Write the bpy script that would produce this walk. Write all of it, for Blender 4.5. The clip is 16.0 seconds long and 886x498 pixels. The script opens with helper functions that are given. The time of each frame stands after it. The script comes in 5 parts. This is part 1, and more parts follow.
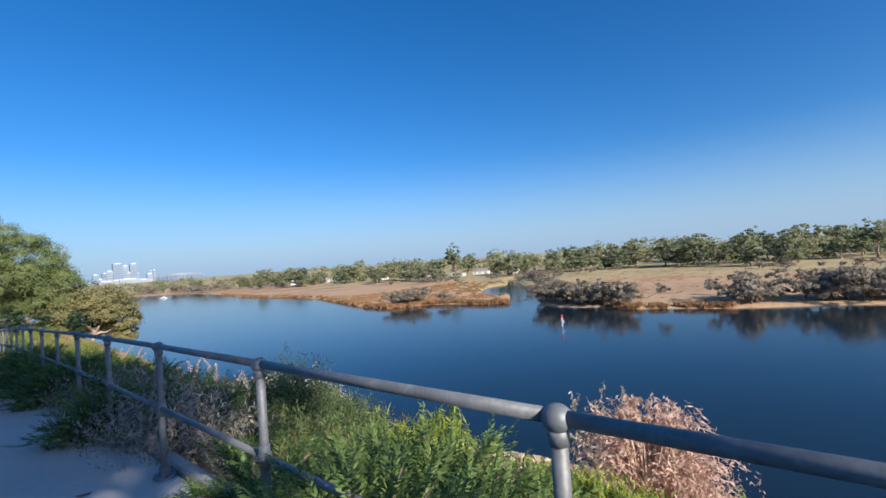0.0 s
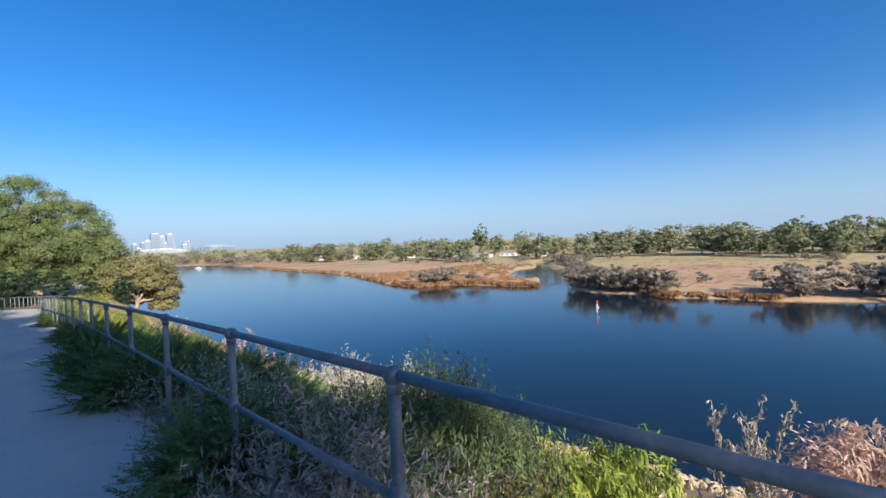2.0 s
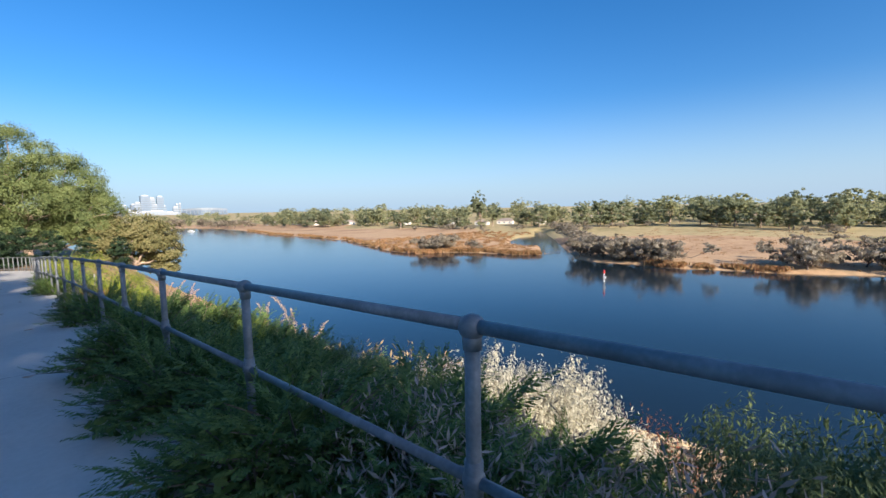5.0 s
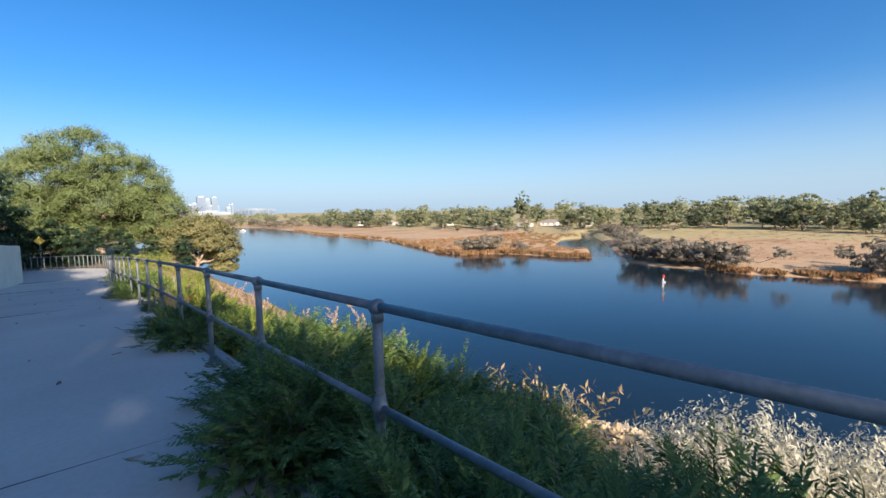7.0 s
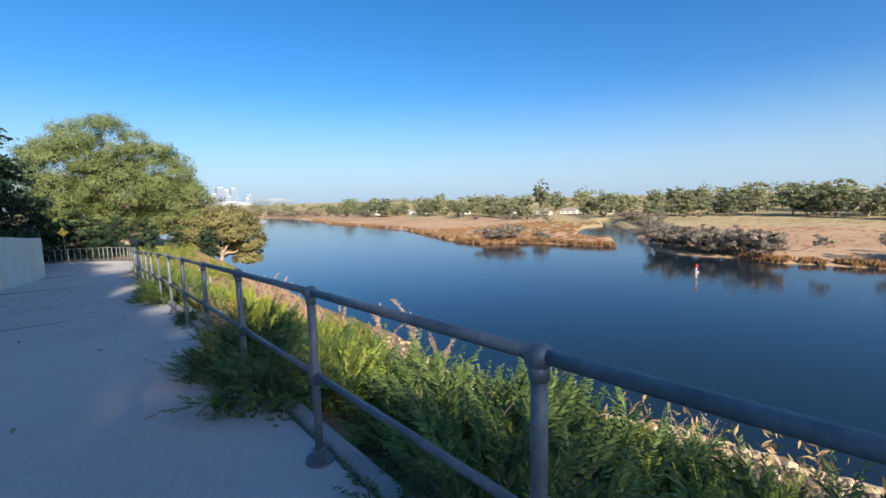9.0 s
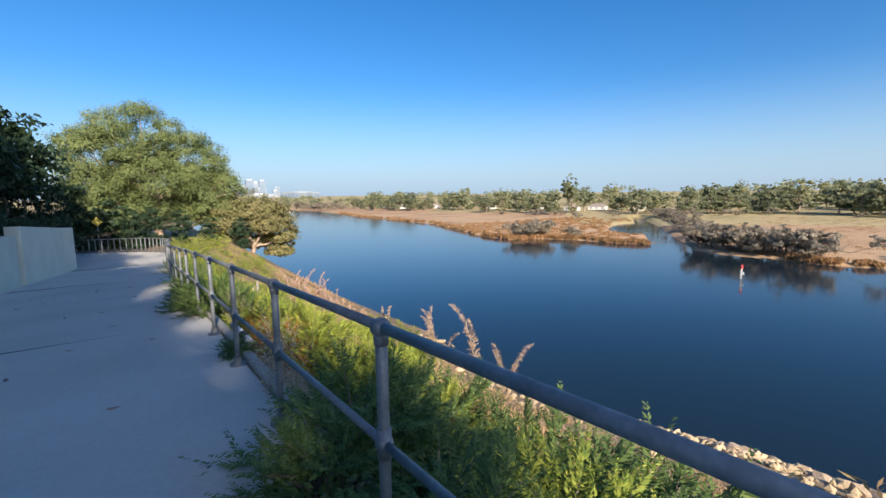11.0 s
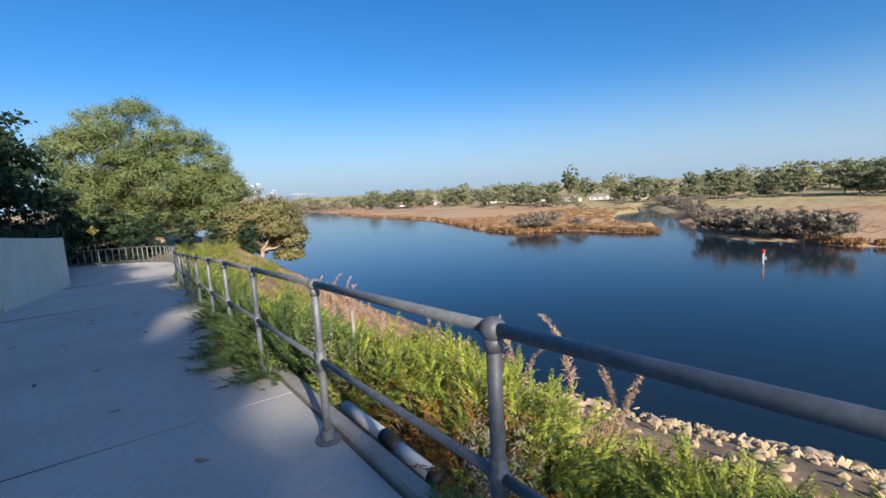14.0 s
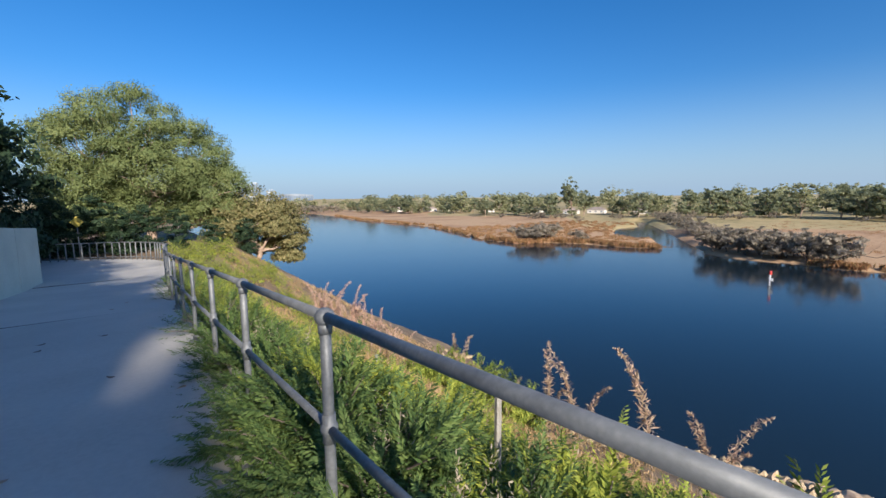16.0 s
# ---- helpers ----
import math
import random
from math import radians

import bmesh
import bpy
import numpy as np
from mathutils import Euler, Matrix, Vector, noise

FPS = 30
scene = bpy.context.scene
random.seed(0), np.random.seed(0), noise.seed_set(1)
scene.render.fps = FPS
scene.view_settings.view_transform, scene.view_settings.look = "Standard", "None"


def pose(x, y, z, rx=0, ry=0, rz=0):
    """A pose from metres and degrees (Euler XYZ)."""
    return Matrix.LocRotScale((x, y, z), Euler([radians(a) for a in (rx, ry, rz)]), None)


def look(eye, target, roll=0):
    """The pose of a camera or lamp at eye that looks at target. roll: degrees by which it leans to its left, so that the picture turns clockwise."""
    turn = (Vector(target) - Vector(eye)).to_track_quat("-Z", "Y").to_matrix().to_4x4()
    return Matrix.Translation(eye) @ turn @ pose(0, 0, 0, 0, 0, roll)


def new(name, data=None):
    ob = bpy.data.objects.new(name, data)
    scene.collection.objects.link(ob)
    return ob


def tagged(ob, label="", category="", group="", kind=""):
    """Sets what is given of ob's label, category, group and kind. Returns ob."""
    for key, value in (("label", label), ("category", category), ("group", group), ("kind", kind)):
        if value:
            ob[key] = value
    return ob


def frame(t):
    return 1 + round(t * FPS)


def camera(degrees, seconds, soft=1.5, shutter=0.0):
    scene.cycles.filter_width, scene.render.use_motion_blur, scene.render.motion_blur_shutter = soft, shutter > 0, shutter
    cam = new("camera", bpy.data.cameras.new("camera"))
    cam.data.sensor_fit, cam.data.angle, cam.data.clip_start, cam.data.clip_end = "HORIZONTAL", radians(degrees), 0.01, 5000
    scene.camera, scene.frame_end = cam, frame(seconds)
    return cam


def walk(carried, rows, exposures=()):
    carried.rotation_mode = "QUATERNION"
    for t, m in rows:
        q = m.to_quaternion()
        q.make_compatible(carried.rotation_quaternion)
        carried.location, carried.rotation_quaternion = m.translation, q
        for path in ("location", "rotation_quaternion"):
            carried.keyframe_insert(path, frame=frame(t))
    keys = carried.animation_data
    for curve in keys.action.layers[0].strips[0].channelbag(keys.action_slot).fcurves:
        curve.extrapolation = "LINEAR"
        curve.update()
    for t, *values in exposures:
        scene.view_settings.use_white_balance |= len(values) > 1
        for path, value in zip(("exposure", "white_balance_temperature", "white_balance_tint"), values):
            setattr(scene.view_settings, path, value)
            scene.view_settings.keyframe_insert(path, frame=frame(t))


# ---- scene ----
cam = camera(90.6, 16.0)
PATH = [
    (0, (-1.103, -0.605, 1.509), (0.389, 0.726, 1.559), -4.0),
    (0.5, (-1.164, 0.119, 1.458), (0.33, 1.448, 1.514), -1.7),
    (1, (-1.161, 0.796, 1.47), (0.307, 2.154, 1.494), -1.5),
    (1.5, (-1.144, 1.5, 1.49), (0.272, 2.913, 1.489), -1.8),
    (2, (-1.077, 2.185, 1.489), (0.334, 3.603, 1.455), -2.1),
    (2.5, (-1.01, 2.845, 1.476), (0.418, 4.246, 1.439), -2.4),
    (3, (-0.994, 3.518, 1.43), (0.461, 4.889, 1.378), -1.9),
    (5.5, (-1.027, 6.963, 1.188), (0.37, 8.38, 0.984), -1.7),
    (6, (-1.113, 7.624, 1.179), (0.195, 9.13, 1.03), -1.7),
    (6.5, (-1.119, 8.315, 1.154), (0.172, 9.835, 0.999), -1.6),
    (7, (-1.1, 9.017, 1.149), (0.189, 10.536, 0.973), -1.0),
    (7.5, (-1.064, 9.674, 1.132), (0.225, 11.189, 0.925), -0.9),
    (8, (-1.003, 10.394, 1.113), (0.263, 11.929, 0.911), -1.1),
    (8.5, (-0.984, 11.109, 1.082), (0.263, 12.658, 0.868), -1.5),
    (11, (-0.783, 14.438, 0.983), (0.359, 16.061, 0.735), -0.8),
    (11.5, (-0.787, 15.086, 0.922), (0.292, 16.755, 0.696), -3.5),
    (12, (-0.799, 15.816, 0.86), (0.267, 17.493, 0.63), -2.4),
    (12.5, (-0.88, 16.471, 0.814), (0.177, 18.151, 0.575), -0.7),
    (13, (-0.928, 17.097, 0.788), (0.13, 18.774, 0.527), -2.5),
    (13.5, (-0.958, 17.69, 0.767), (0.107, 19.363, 0.51), -3.5),
    (14, (-0.89, 18.358, 0.706), (0.253, 19.978, 0.442), -3.1),
    (14.5, (-0.809, 19.04, 0.673), (0.365, 20.637, 0.404), -0.6),
    (15, (-0.765, 19.679, 0.641), (0.421, 21.266, 0.362), -0.5),
    (15.5, (-0.705, 20.344, 0.607), (0.455, 21.957, 0.378), -0.8),
    (16, (-0.66, 21.038, 0.556), (0.506, 22.646, 0.323), -0.6),
]
walk(cam, [(t, look(eye, target, roll)) for t, eye, target, roll in PATH],
     [(0, 0.52, 5600, 10), (2.5, 0.7, 5750, 10), (5.5, 0.84, 6050, 10), (8.5, 0.82, 6100, 10), (12.5, 0.7, 6050, 10), (16, 0.52, 5800, 10)])

# ---- world, sun, exposure ----
SUN_TO = Vector((-0.18, -0.98, 0.0)).normalized()
SUN_EL = radians(27)
world = bpy.data.worlds.new("sky")
scene.world = world
world.use_nodes = True
wn = world.node_tree
sky = wn.nodes.new("ShaderNodeTexSky")
sky.sky_type = "NISHITA"
sky.sun_disc = False
sky.sun_elevation = SUN_EL
sky.sun_rotation = math.atan2(SUN_TO.x, SUN_TO.y) % (2 * math.pi)
sky.air_density, sky.dust_density, sky.ozone_density = 0.9, 1.5, 4.3
wn.nodes["Background"].inputs["Strength"].default_value = 0.1
clear = wn.nodes.new("ShaderNodeHueSaturation")
clear.inputs["Saturation"].default_value = 1.26
wn.links.new(sky.outputs[0], clear.inputs["Color"])
# pale blue haze low over the horizon, all the way round
where = wn.nodes.new("ShaderNodeTexCoord")
split = wn.nodes.new("ShaderNodeSeparateXYZ")
wn.links.new(where.outputs["Generated"], split.inputs[0])
low = wn.nodes.new("ShaderNodeMapRange")
low.interpolation_type = "SMOOTHSTEP"
low.inputs["From Min"].default_value, low.inputs["From Max"].default_value = -0.05, 0.24
low.inputs["To Min"].default_value, low.inputs["To Max"].default_value = 0.85, 0.0
wn.links.new(split.outputs["Z"], low.inputs["Value"])
haze = wn.nodes.new("ShaderNodeMix")
haze.data_type = "RGBA"
wn.links.new(low.outputs[0], haze.inputs[0])
wn.links.new(clear.outputs[0], haze.inputs[6])
haze.inputs[7].default_value = (3.3, 4.2, 5.1, 1.0)
wn.links.new(haze.outputs[2], wn.nodes["Background"].inputs["Color"])
sun_data = bpy.data.lights.new("sun", "SUN")
sun_data.energy, sun_data.angle, sun_data.color = 5.0, radians(0.53), (1.0, 0.84, 0.64)
sun = new("sun", sun_data)
sun_from = Vector((SUN_TO.x * math.cos(SUN_EL), SUN_TO.y * math.cos(SUN_EL), math.sin(SUN_EL))) * 80
sun.matrix_world = look(sun_from, (0, 0, 0))


# ---- materials ----
def ramp_mat(name, colors, scale=3.0, rough=0.8, metal=0.0, bump=0.2, bump_scale=40.0, fine=8.0, spread=0.0,
             translucent=0.0, island=False, coords="Object", detail=6.0, spec=0.5):
    """Noise-mixed colours at two scales with a fine bump; spread varies value by object or island."""
    m = bpy.data.materials.new(name)
    m.use_nodes = True
    n, l = m.node_tree.nodes, m.node_tree.links
    b = n["Principled BSDF"]
    tc = n.new("ShaderNodeTexCoord")
    big = n.new("ShaderNodeTexNoise")
    big.inputs["Scale"].default_value, big.inputs["Detail"].default_value = scale, detail
    l.new(tc.outputs[coords], big.inputs["Vector"])
    small = n.new("ShaderNodeTexNoise")
    small.inputs["Scale"].default_value, small.inputs["Detail"].default_value = scale * fine, 4
    l.new(tc.outputs[coords], small.inputs["Vector"])
    mixv = n.new("ShaderNodeMix")
    mixv.data_type = "FLOAT"
    mixv.inputs[0].default_value = 0.4
    l.new(big.outputs["Fac"], mixv.inputs[2])
    l.new(small.outputs["Fac"], mixv.inputs[3])
    ramp = n.new("ShaderNodeValToRGB")
    el = ramp.color_ramp.elements
    k = len(colors)
    while len(el) < k:
        el.new(0.5)
    for i, c in enumerate(colors):
        el[i].position = 0.32 + 0.36 * i / max(1, k - 1)
        el[i].color = (*c, 1)
    l.new(mixv.outputs[0], ramp.inputs["Fac"])
    col = ramp.outputs["Color"]
    if spread > 0:
        hsv = n.new("ShaderNodeHueSaturation")
        if island:
            g = n.new("ShaderNodeNewGeometry")
            rnd = g.outputs["Random Per Island"]
        else:
            rnd = n.new("ShaderNodeObjectInfo").outputs["Random"]
        mr = n.new("ShaderNodeMapRange")
        mr.inputs["To Min"].default_value, mr.inputs["To Max"].default_value = 1 - spread, 1 + spread
        l.new(rnd, mr.inputs["Value"])
        l.new(mr.outputs[0], hsv.inputs["Value"])
        mh = n.new("ShaderNodeMapRange")
        mh.inputs["To Min"].default_value, mh.inputs["To Max"].default_value = 0.5 + spread * 0.06, 0.5 - spread * 0.06
        l.new(rnd, mh.inputs["Value"])
        l.new(mh.outputs[0], hsv.inputs["Hue"])
        l.new(col, hsv.inputs["Color"])
        col = hsv.outputs["Color"]
    l.new(col, b.inputs["Base Color"])
    b.inputs["Roughness"].default_value, b.inputs["Metallic"].default_value = rough, metal
    b.inputs["Specular IOR Level"].default_value = spec
    if bump > 0:
        bn = n.new("ShaderNodeTexNoise")
        bn.inputs["Scale"].default_value, bn.inputs["Detail"].default_value = bump_scale, 5
        l.new(tc.outputs[coords], bn.inputs["Vector"])
        bp = n.new("ShaderNodeBump")
        bp.inputs["Strength"].default_value, bp.inputs["Distance"].default_value = bump, 0.02
        l.new(bn.outputs["Fac"], bp.inputs["Height"])
        l.new(bp.outputs["Normal"], b.inputs["Normal"])
    if translucent > 0:
        tr = n.new("ShaderNodeBsdfTranslucent")
        l.new(col, tr.inputs["Color"])
        ms = n.new("ShaderNodeMixShader")
        ms.inputs[0].default_value = translucent
        l.new(b.outputs[0], ms.inputs[1])
        l.new(tr.outputs[0], ms.inputs[2])
        l.new(ms.outputs[0], n["Material Output"].inputs["Surface"])
    return m


def leaf_mat(name, dark, light, spread=0.3, translucent=0.3, scale=1.2, rough=0.65):
    mid = tuple((a + b) / 2 for a, b in zip(dark, light))
    return ramp_mat(name, [dark, mid, light], scale=scale, rough=rough, bump=0, spread=spread, translucent=translucent, island=True, spec=0.25)


M_CONC = ramp_mat("concrete_path", [(0.46, 0.44, 0.40), (0.53, 0.505, 0.46), (0.59, 0.56, 0.51)], scale=0.7, rough=0.85, bump=0.25, bump_scale=120, fine=30, spread=0.04)
M_JOINT = ramp_mat("joint_filler", [(0.05, 0.05, 0.05), (0.09, 0.085, 0.08)], scale=6, rough=0.95)
M_KERB = ramp_mat("kerb_concrete", [(0.28, 0.26, 0.23), (0.42, 0.40, 0.36)], scale=3, rough=0.9, bump=0.4, bump_scale=80)
M_GALV = ramp_mat("galvanised_steel", [(0.15, 0.16, 0.17), (0.20, 0.21, 0.22), (0.28, 0.29, 0.295)], scale=9, rough=0.55, metal=0.3, bump=0.04, bump_scale=160, fine=6, spread=0.06)
M_WALL = ramp_mat("rendered_wall", [(0.56, 0.56, 0.46), (0.64, 0.63, 0.52), (0.69, 0.68, 0.57)], scale=0.8, rough=0.9, bump=0.25, bump_scale=90, fine=20)
M_SOIL = ramp_mat("bank_soil", [(0.10, 0.07, 0.045), (0.24, 0.165, 0.095), (0.38, 0.27, 0.16)], scale=0.5, rough=1.0, bump=0.9, bump_scale=9, fine=14)
M_MARSH = ramp_mat("dry_marsh", [(0.17, 0.10, 0.055), (0.36, 0.22, 0.115), (0.48, 0.32, 0.18), (0.36, 0.25, 0.14)], scale=0.035, rough=1.0, bump=0.8, bump_scale=0.9, fine=14)
M_PARK = ramp_mat("park_grass", [(0.16, 0.16, 0.06), (0.33, 0.27, 0.12), (0.44, 0.34, 0.17), (0.20, 0.20, 0.08)], scale=0.02, rough=1.0, bump=0.6, bump_scale=0.6, fine=12)
M_ROCK = ramp_mat("limestone_rock", [(0.34, 0.24, 0.14), (0.48, 0.36, 0.23), (0.58, 0.46, 0.32)], scale=1.6, rough=0.95, bump=0.8, bump_scale=9, spread=0.15)
M_BARK = ramp_mat("pale_bark", [(0.20, 0.13, 0.09), (0.42, 0.31, 0.23), (0.56, 0.45, 0.36)], scale=2.0, rough=0.9, bump=0.5, bump_scale=16)
M_BARK_DARK = ramp_mat("grey_bark", [(0.10, 0.08, 0.065), (0.24, 0.20, 0.17)], scale=2.0, rough=0.95, bump=0.5, bump_scale=12)
L_JUNI = leaf_mat("juniper_leaf", (0.05, 0.095, 0.03), (0.18, 0.26, 0.07), spread=0.35, translucent=0.18)
L_LIME = leaf_mat("lime_leaf", (0.14, 0.21, 0.03), (0.44, 0.47, 0.08), spread=0.35, translucent=0.22)
L_RUST = leaf_mat("rust_leaf", (0.24, 0.10, 0.02), (0.45, 0.24, 0.05), spread=0.3)
L_GREYTWIG = leaf_mat("grey_heath_leaf", (0.25, 0.21, 0.18), (0.48, 0.42, 0.36), spread=0.25)
L_SILVER = leaf_mat("silver_leaf", (0.50, 0.47, 0.36), (0.74, 0.69, 0.54), spread=0.15)
L_STRAW = leaf_mat("straw_leaf", (0.36, 0.30, 0.21), (0.58, 0.50, 0.38), spread=0.2)
L_DRY = leaf_mat("dry_grass_blade", (0.30, 0.20, 0.09), (0.58, 0.43, 0.22), spread=0.3)
L_RED = leaf_mat("red_brown_stem", (0.16, 0.06, 0.03), (0.36, 0.15, 0.07), spread=0.3)
L_PLUME = leaf_mat("plume_straw", (0.42, 0.29, 0.19), (0.68, 0.52, 0.37), spread=0.25)
L_PINK = leaf_mat("dead_frond", (0.50, 0.33, 0.25), (0.74, 0.55, 0.44), spread=0.25)
L_OLIVE = leaf_mat("olive_leaf", (0.08, 0.12, 0.05), (0.19, 0.24, 0.09), spread=0.35)
L_WATTLE = leaf_mat("wattle_leaf", (0.11, 0.15, 0.05), (0.25, 0.29, 0.11), spread=0.22, scale=0.35, translucent=0.2)
L_FIG = leaf_mat("fig_leaf", (0.17, 0.165, 0.07), (0.37, 0.34, 0.15), spread=0.4, translucent=0.4)
# near-black leaf colour carries the shade these hedge trees stand in
L_DARK = leaf_mat("shade_dark_hedge_leaf", (0.012, 0.03, 0.02), (0.05, 0.085, 0.035), spread=0.4, translucent=0.1)
L_GUM = leaf_mat("gum_leaf", (0.25, 0.27, 0.15), (0.48, 0.48, 0.27), spread=0.3, scale=0.15, translucent=0.5)
L_GUMD = leaf_mat("dark_gum_leaf", (0.17, 0.20, 0.12), (0.36, 0.38, 0.22), spread=0.3, scale=0.15, translucent=0.5)
L_SCRUB = leaf_mat("grey_scrub_leaf", (0.25, 0.22, 0.165), (0.46, 0.40, 0.31), spread=0.3, translucent=0.45, scale=0.3)
L_REED = leaf_mat("reed_blade", (0.25, 0.145, 0.065), (0.47, 0.29, 0.14), spread=0.3, scale=0.2)
M_WHITE = ramp_mat("white_paint", [(0.70, 0.70, 0.70), (0.80, 0.80, 0.79)], scale=4, rough=0.5, bump=0.05)
M_PVC = ramp_mat("white_plastic_pipe", [(0.66, 0.65, 0.63), (0.78, 0.77, 0.75)], scale=5, rough=0.4, bump=0.05)
M_BLACK = ramp_mat("black_rubber", [(0.02, 0.02, 0.02), (0.035, 0.035, 0.035)], scale=8, rough=0.6, bump=0.1)
M_RED = ramp_mat("red_paint", [(0.55, 0.04, 0.03), (0.66, 0.07, 0.05)], scale=4, rough=0.5, bump=0.05)
# yellow darkened in its base colour, in place of shade on the sign
M_YELLOW = ramp_mat("shade_dimmed_yellow_face", [(0.42, 0.31, 0.03), (0.52, 0.40, 0.05)], scale=3, rough=0.45, bump=0.03)
M_ROOF = ramp_mat("roof_tiles", [(0.26, 0.20, 0.17), (0.42, 0.36, 0.32)], scale=0.8, rough=0.9, bump=0.3, bump_scale=3, spread=0.2)
M_HOUSE = ramp_mat("house_render", [(0.62, 0.58, 0.52), (0.76, 0.73, 0.68)], scale=0.3, rough=0.9, bump=0.1, spread=0.1)
M_TOWER = ramp_mat("tower_cladding", [(0.13, 0.18, 0.25), (0.20, 0.25, 0.32)], scale=0.02, rough=0.4, bump=0, spread=0.25)
# blue-grey of the distance haze is put into this cladding colour
M_TOWER_W = ramp_mat("hazed_tower_cladding", [(0.20, 0.24, 0.29), (0.29, 0.32, 0.36)], scale=0.02, rough=0.6, bump=0, spread=0.1)
M_GLASS = ramp_mat("tower_window_band", [(0.15, 0.19, 0.24), (0.24, 0.28, 0.33)], scale=0.03, rough=0.15, bump=0)
M_STEEL = ramp_mat("pale_steel", [(0.50, 0.52, 0.54), (0.64, 0.65, 0.66)], scale=0.05, rough=0.5, bump=0)

# river water: dark body, sharp mirror with small ripples
M_WATER = bpy.data.materials.new("river_water")
M_WATER.use_nodes = True
n, l = M_WATER.node_tree.nodes, M_WATER.node_tree.links
b = n["Principled BSDF"]
b.inputs["Base Color"].default_value = (0.010, 0.020, 0.030, 1)
b.inputs["Roughness"].default_value = 0.11
b.inputs["IOR"].default_value = 1.33
tc = n.new("ShaderNodeTexCoord")
mp = n.new("ShaderNodeMapping")
mp.inputs["Scale"].default_value = (1.0, 0.55, 1.0)
l.new(tc.outputs["Object"], mp.inputs["Vector"])
w1 = n.new("ShaderNodeTexNoise")
w1.inputs["Scale"].default_value, w1.inputs["Detail"].default_value = 0.9, 5
w2 = n.new("ShaderNodeTexNoise")
w2.inputs["Scale"].default_value, w2.inputs["Detail"].default_value = 0.012, 3
l.new(mp.outputs[0], w1.inputs["Vector"])
l.new(tc.outputs["Object"], w2.inputs["Vector"])
wm = n.new("ShaderNodeMath")
wm.operation = "MULTIPLY"
l.new(w1.outputs["Fac"], wm.inputs[0])
l.new(w2.outputs["Fac"], wm.inputs[1])
bp = n.new("ShaderNodeBump")
bp.inputs["Strength"].default_value, bp.inputs["Distance"].default_value = 0.22, 0.12
l.new(wm.outputs[0], bp.inputs["Height"])
l.new(bp.outputs["Normal"], b.inputs["Normal"])


# ---- mesh helpers ----
def link_mesh(name, me, material, parent=None, label=""):
    ob = new(name, me)
    if material is not None and len(me.materials) == 0:
        me.materials.append(material)
    if parent is not None:
        ob.parent = parent
    if label:
        ob["label"] = label
    return ob


def part(name, bm, material, parent, label="", smooth=False):
    me = bpy.data.meshes.new(name)
    bm.to_mesh(me)
    bm.free()
    if smooth:
        me.polygons.foreach_set("use_smooth", [True] * len(me.polygons))
    return link_mesh(name, me, material, parent, label)


def arrays_mesh(name, verts, faces, smooth=False):
    """A mesh from computed corner and face arrays."""
    me = bpy.data.meshes.new(name)
    me.from_pydata([tuple(v) for v in verts], [], [tuple(f) for f in faces])
    if smooth:
        me.polygons.foreach_set("use_smooth", [True] * len(me.polygons))
    return me


def box(bm, lo, hi, bevel=0.0):
    r = bmesh.ops.create_cube(bm, size=1.0)
    c = [(a + b_) / 2 for a, b_ in zip(lo, hi)]
    s = [b_ - a for a, b_ in zip(lo, hi)]
    for v in r["verts"]:
        v.co = Vector((c[0] + v.co.x * s[0], c[1] + v.co.y * s[1], c[2] + v.co.z * s[2]))
    if bevel > 0:
        es = list({e for v in r["verts"] for e in v.link_edges})
        bmesh.ops.bevel(bm, geom=es, offset=bevel, segments=2, affect="EDGES", profile=0.7)
    return bm


def tube_arrays(points, radii, sides=8):
    """Corner and face arrays of a tapered tube along points, with closed ends."""
    pts = [Vector(p) for p in points]
    vs, fs = [], []
    for i, p in enumerate(pts):
        d = (pts[min(i + 1, len(pts) - 1)] - pts[max(i - 1, 0)]).normalized()
        up = Vector((0, 0, 1)) if abs(d.z) < 0.95 else Vector((1, 0, 0))
        u = d.cross(up).normalized()
        w = u.cross(d).normalized()
        for k in range(sides):
            a = 2 * math.pi * k / sides
            vs.append(p + (u * math.cos(a) + w * math.sin(a)) * radii[i])
    for i in range(len(pts) - 1):
        for k in range(sides):
            a, b_ = i * sides + k, i * sides + (k + 1) % sides
            fs.append((a, b_, b_ + sides, a + sides))
    fs.append(tuple(range(sides))[::-1])
    fs.append(tuple(range((len(pts) - 1) * sides, len(pts) * sides)))
    return vs, fs


def tubes(name, runs, sides=8, smooth=True):
    """One mesh out of several tapered tubes."""
    vs, fs = [], []
    for points, radii in runs:
        v, f = tube_arrays(points, radii, sides)
        k = len(vs)
        vs += v
        fs += [tuple(i + k for i in q) for q in f]
    return arrays_mesh(name, vs, fs, smooth)


def leaves(centres, normals, lengths, widths, rng, along=None):
    """Arrays of lozenge leaves: one quad each."""
    n_ = len(centres)
    nor = normals / np.maximum(np.linalg.norm(normals, axis=1, keepdims=True), 1e-6)
    if along is None:
        along = rng.normal(size=(n_, 3))
    u = along - nor * np.sum(along * nor, axis=1, keepdims=True)
    u /= np.maximum(np.linalg.norm(u, axis=1, keepdims=True), 1e-6)
    w = np.cross(nor, u)
    L, W = np.asarray(lengths).reshape(-1, 1) / 2, np.asarray(widths).reshape(-1, 1) / 2
    v = np.empty((n_, 4, 3))
    v[:, 0], v[:, 1], v[:, 2], v[:, 3] = centres - u * L, centres + w * W, centres + u * L, centres - w * W
    f = np.arange(n_ * 4).reshape(n_, 4)
    return v.reshape(-1, 3), f


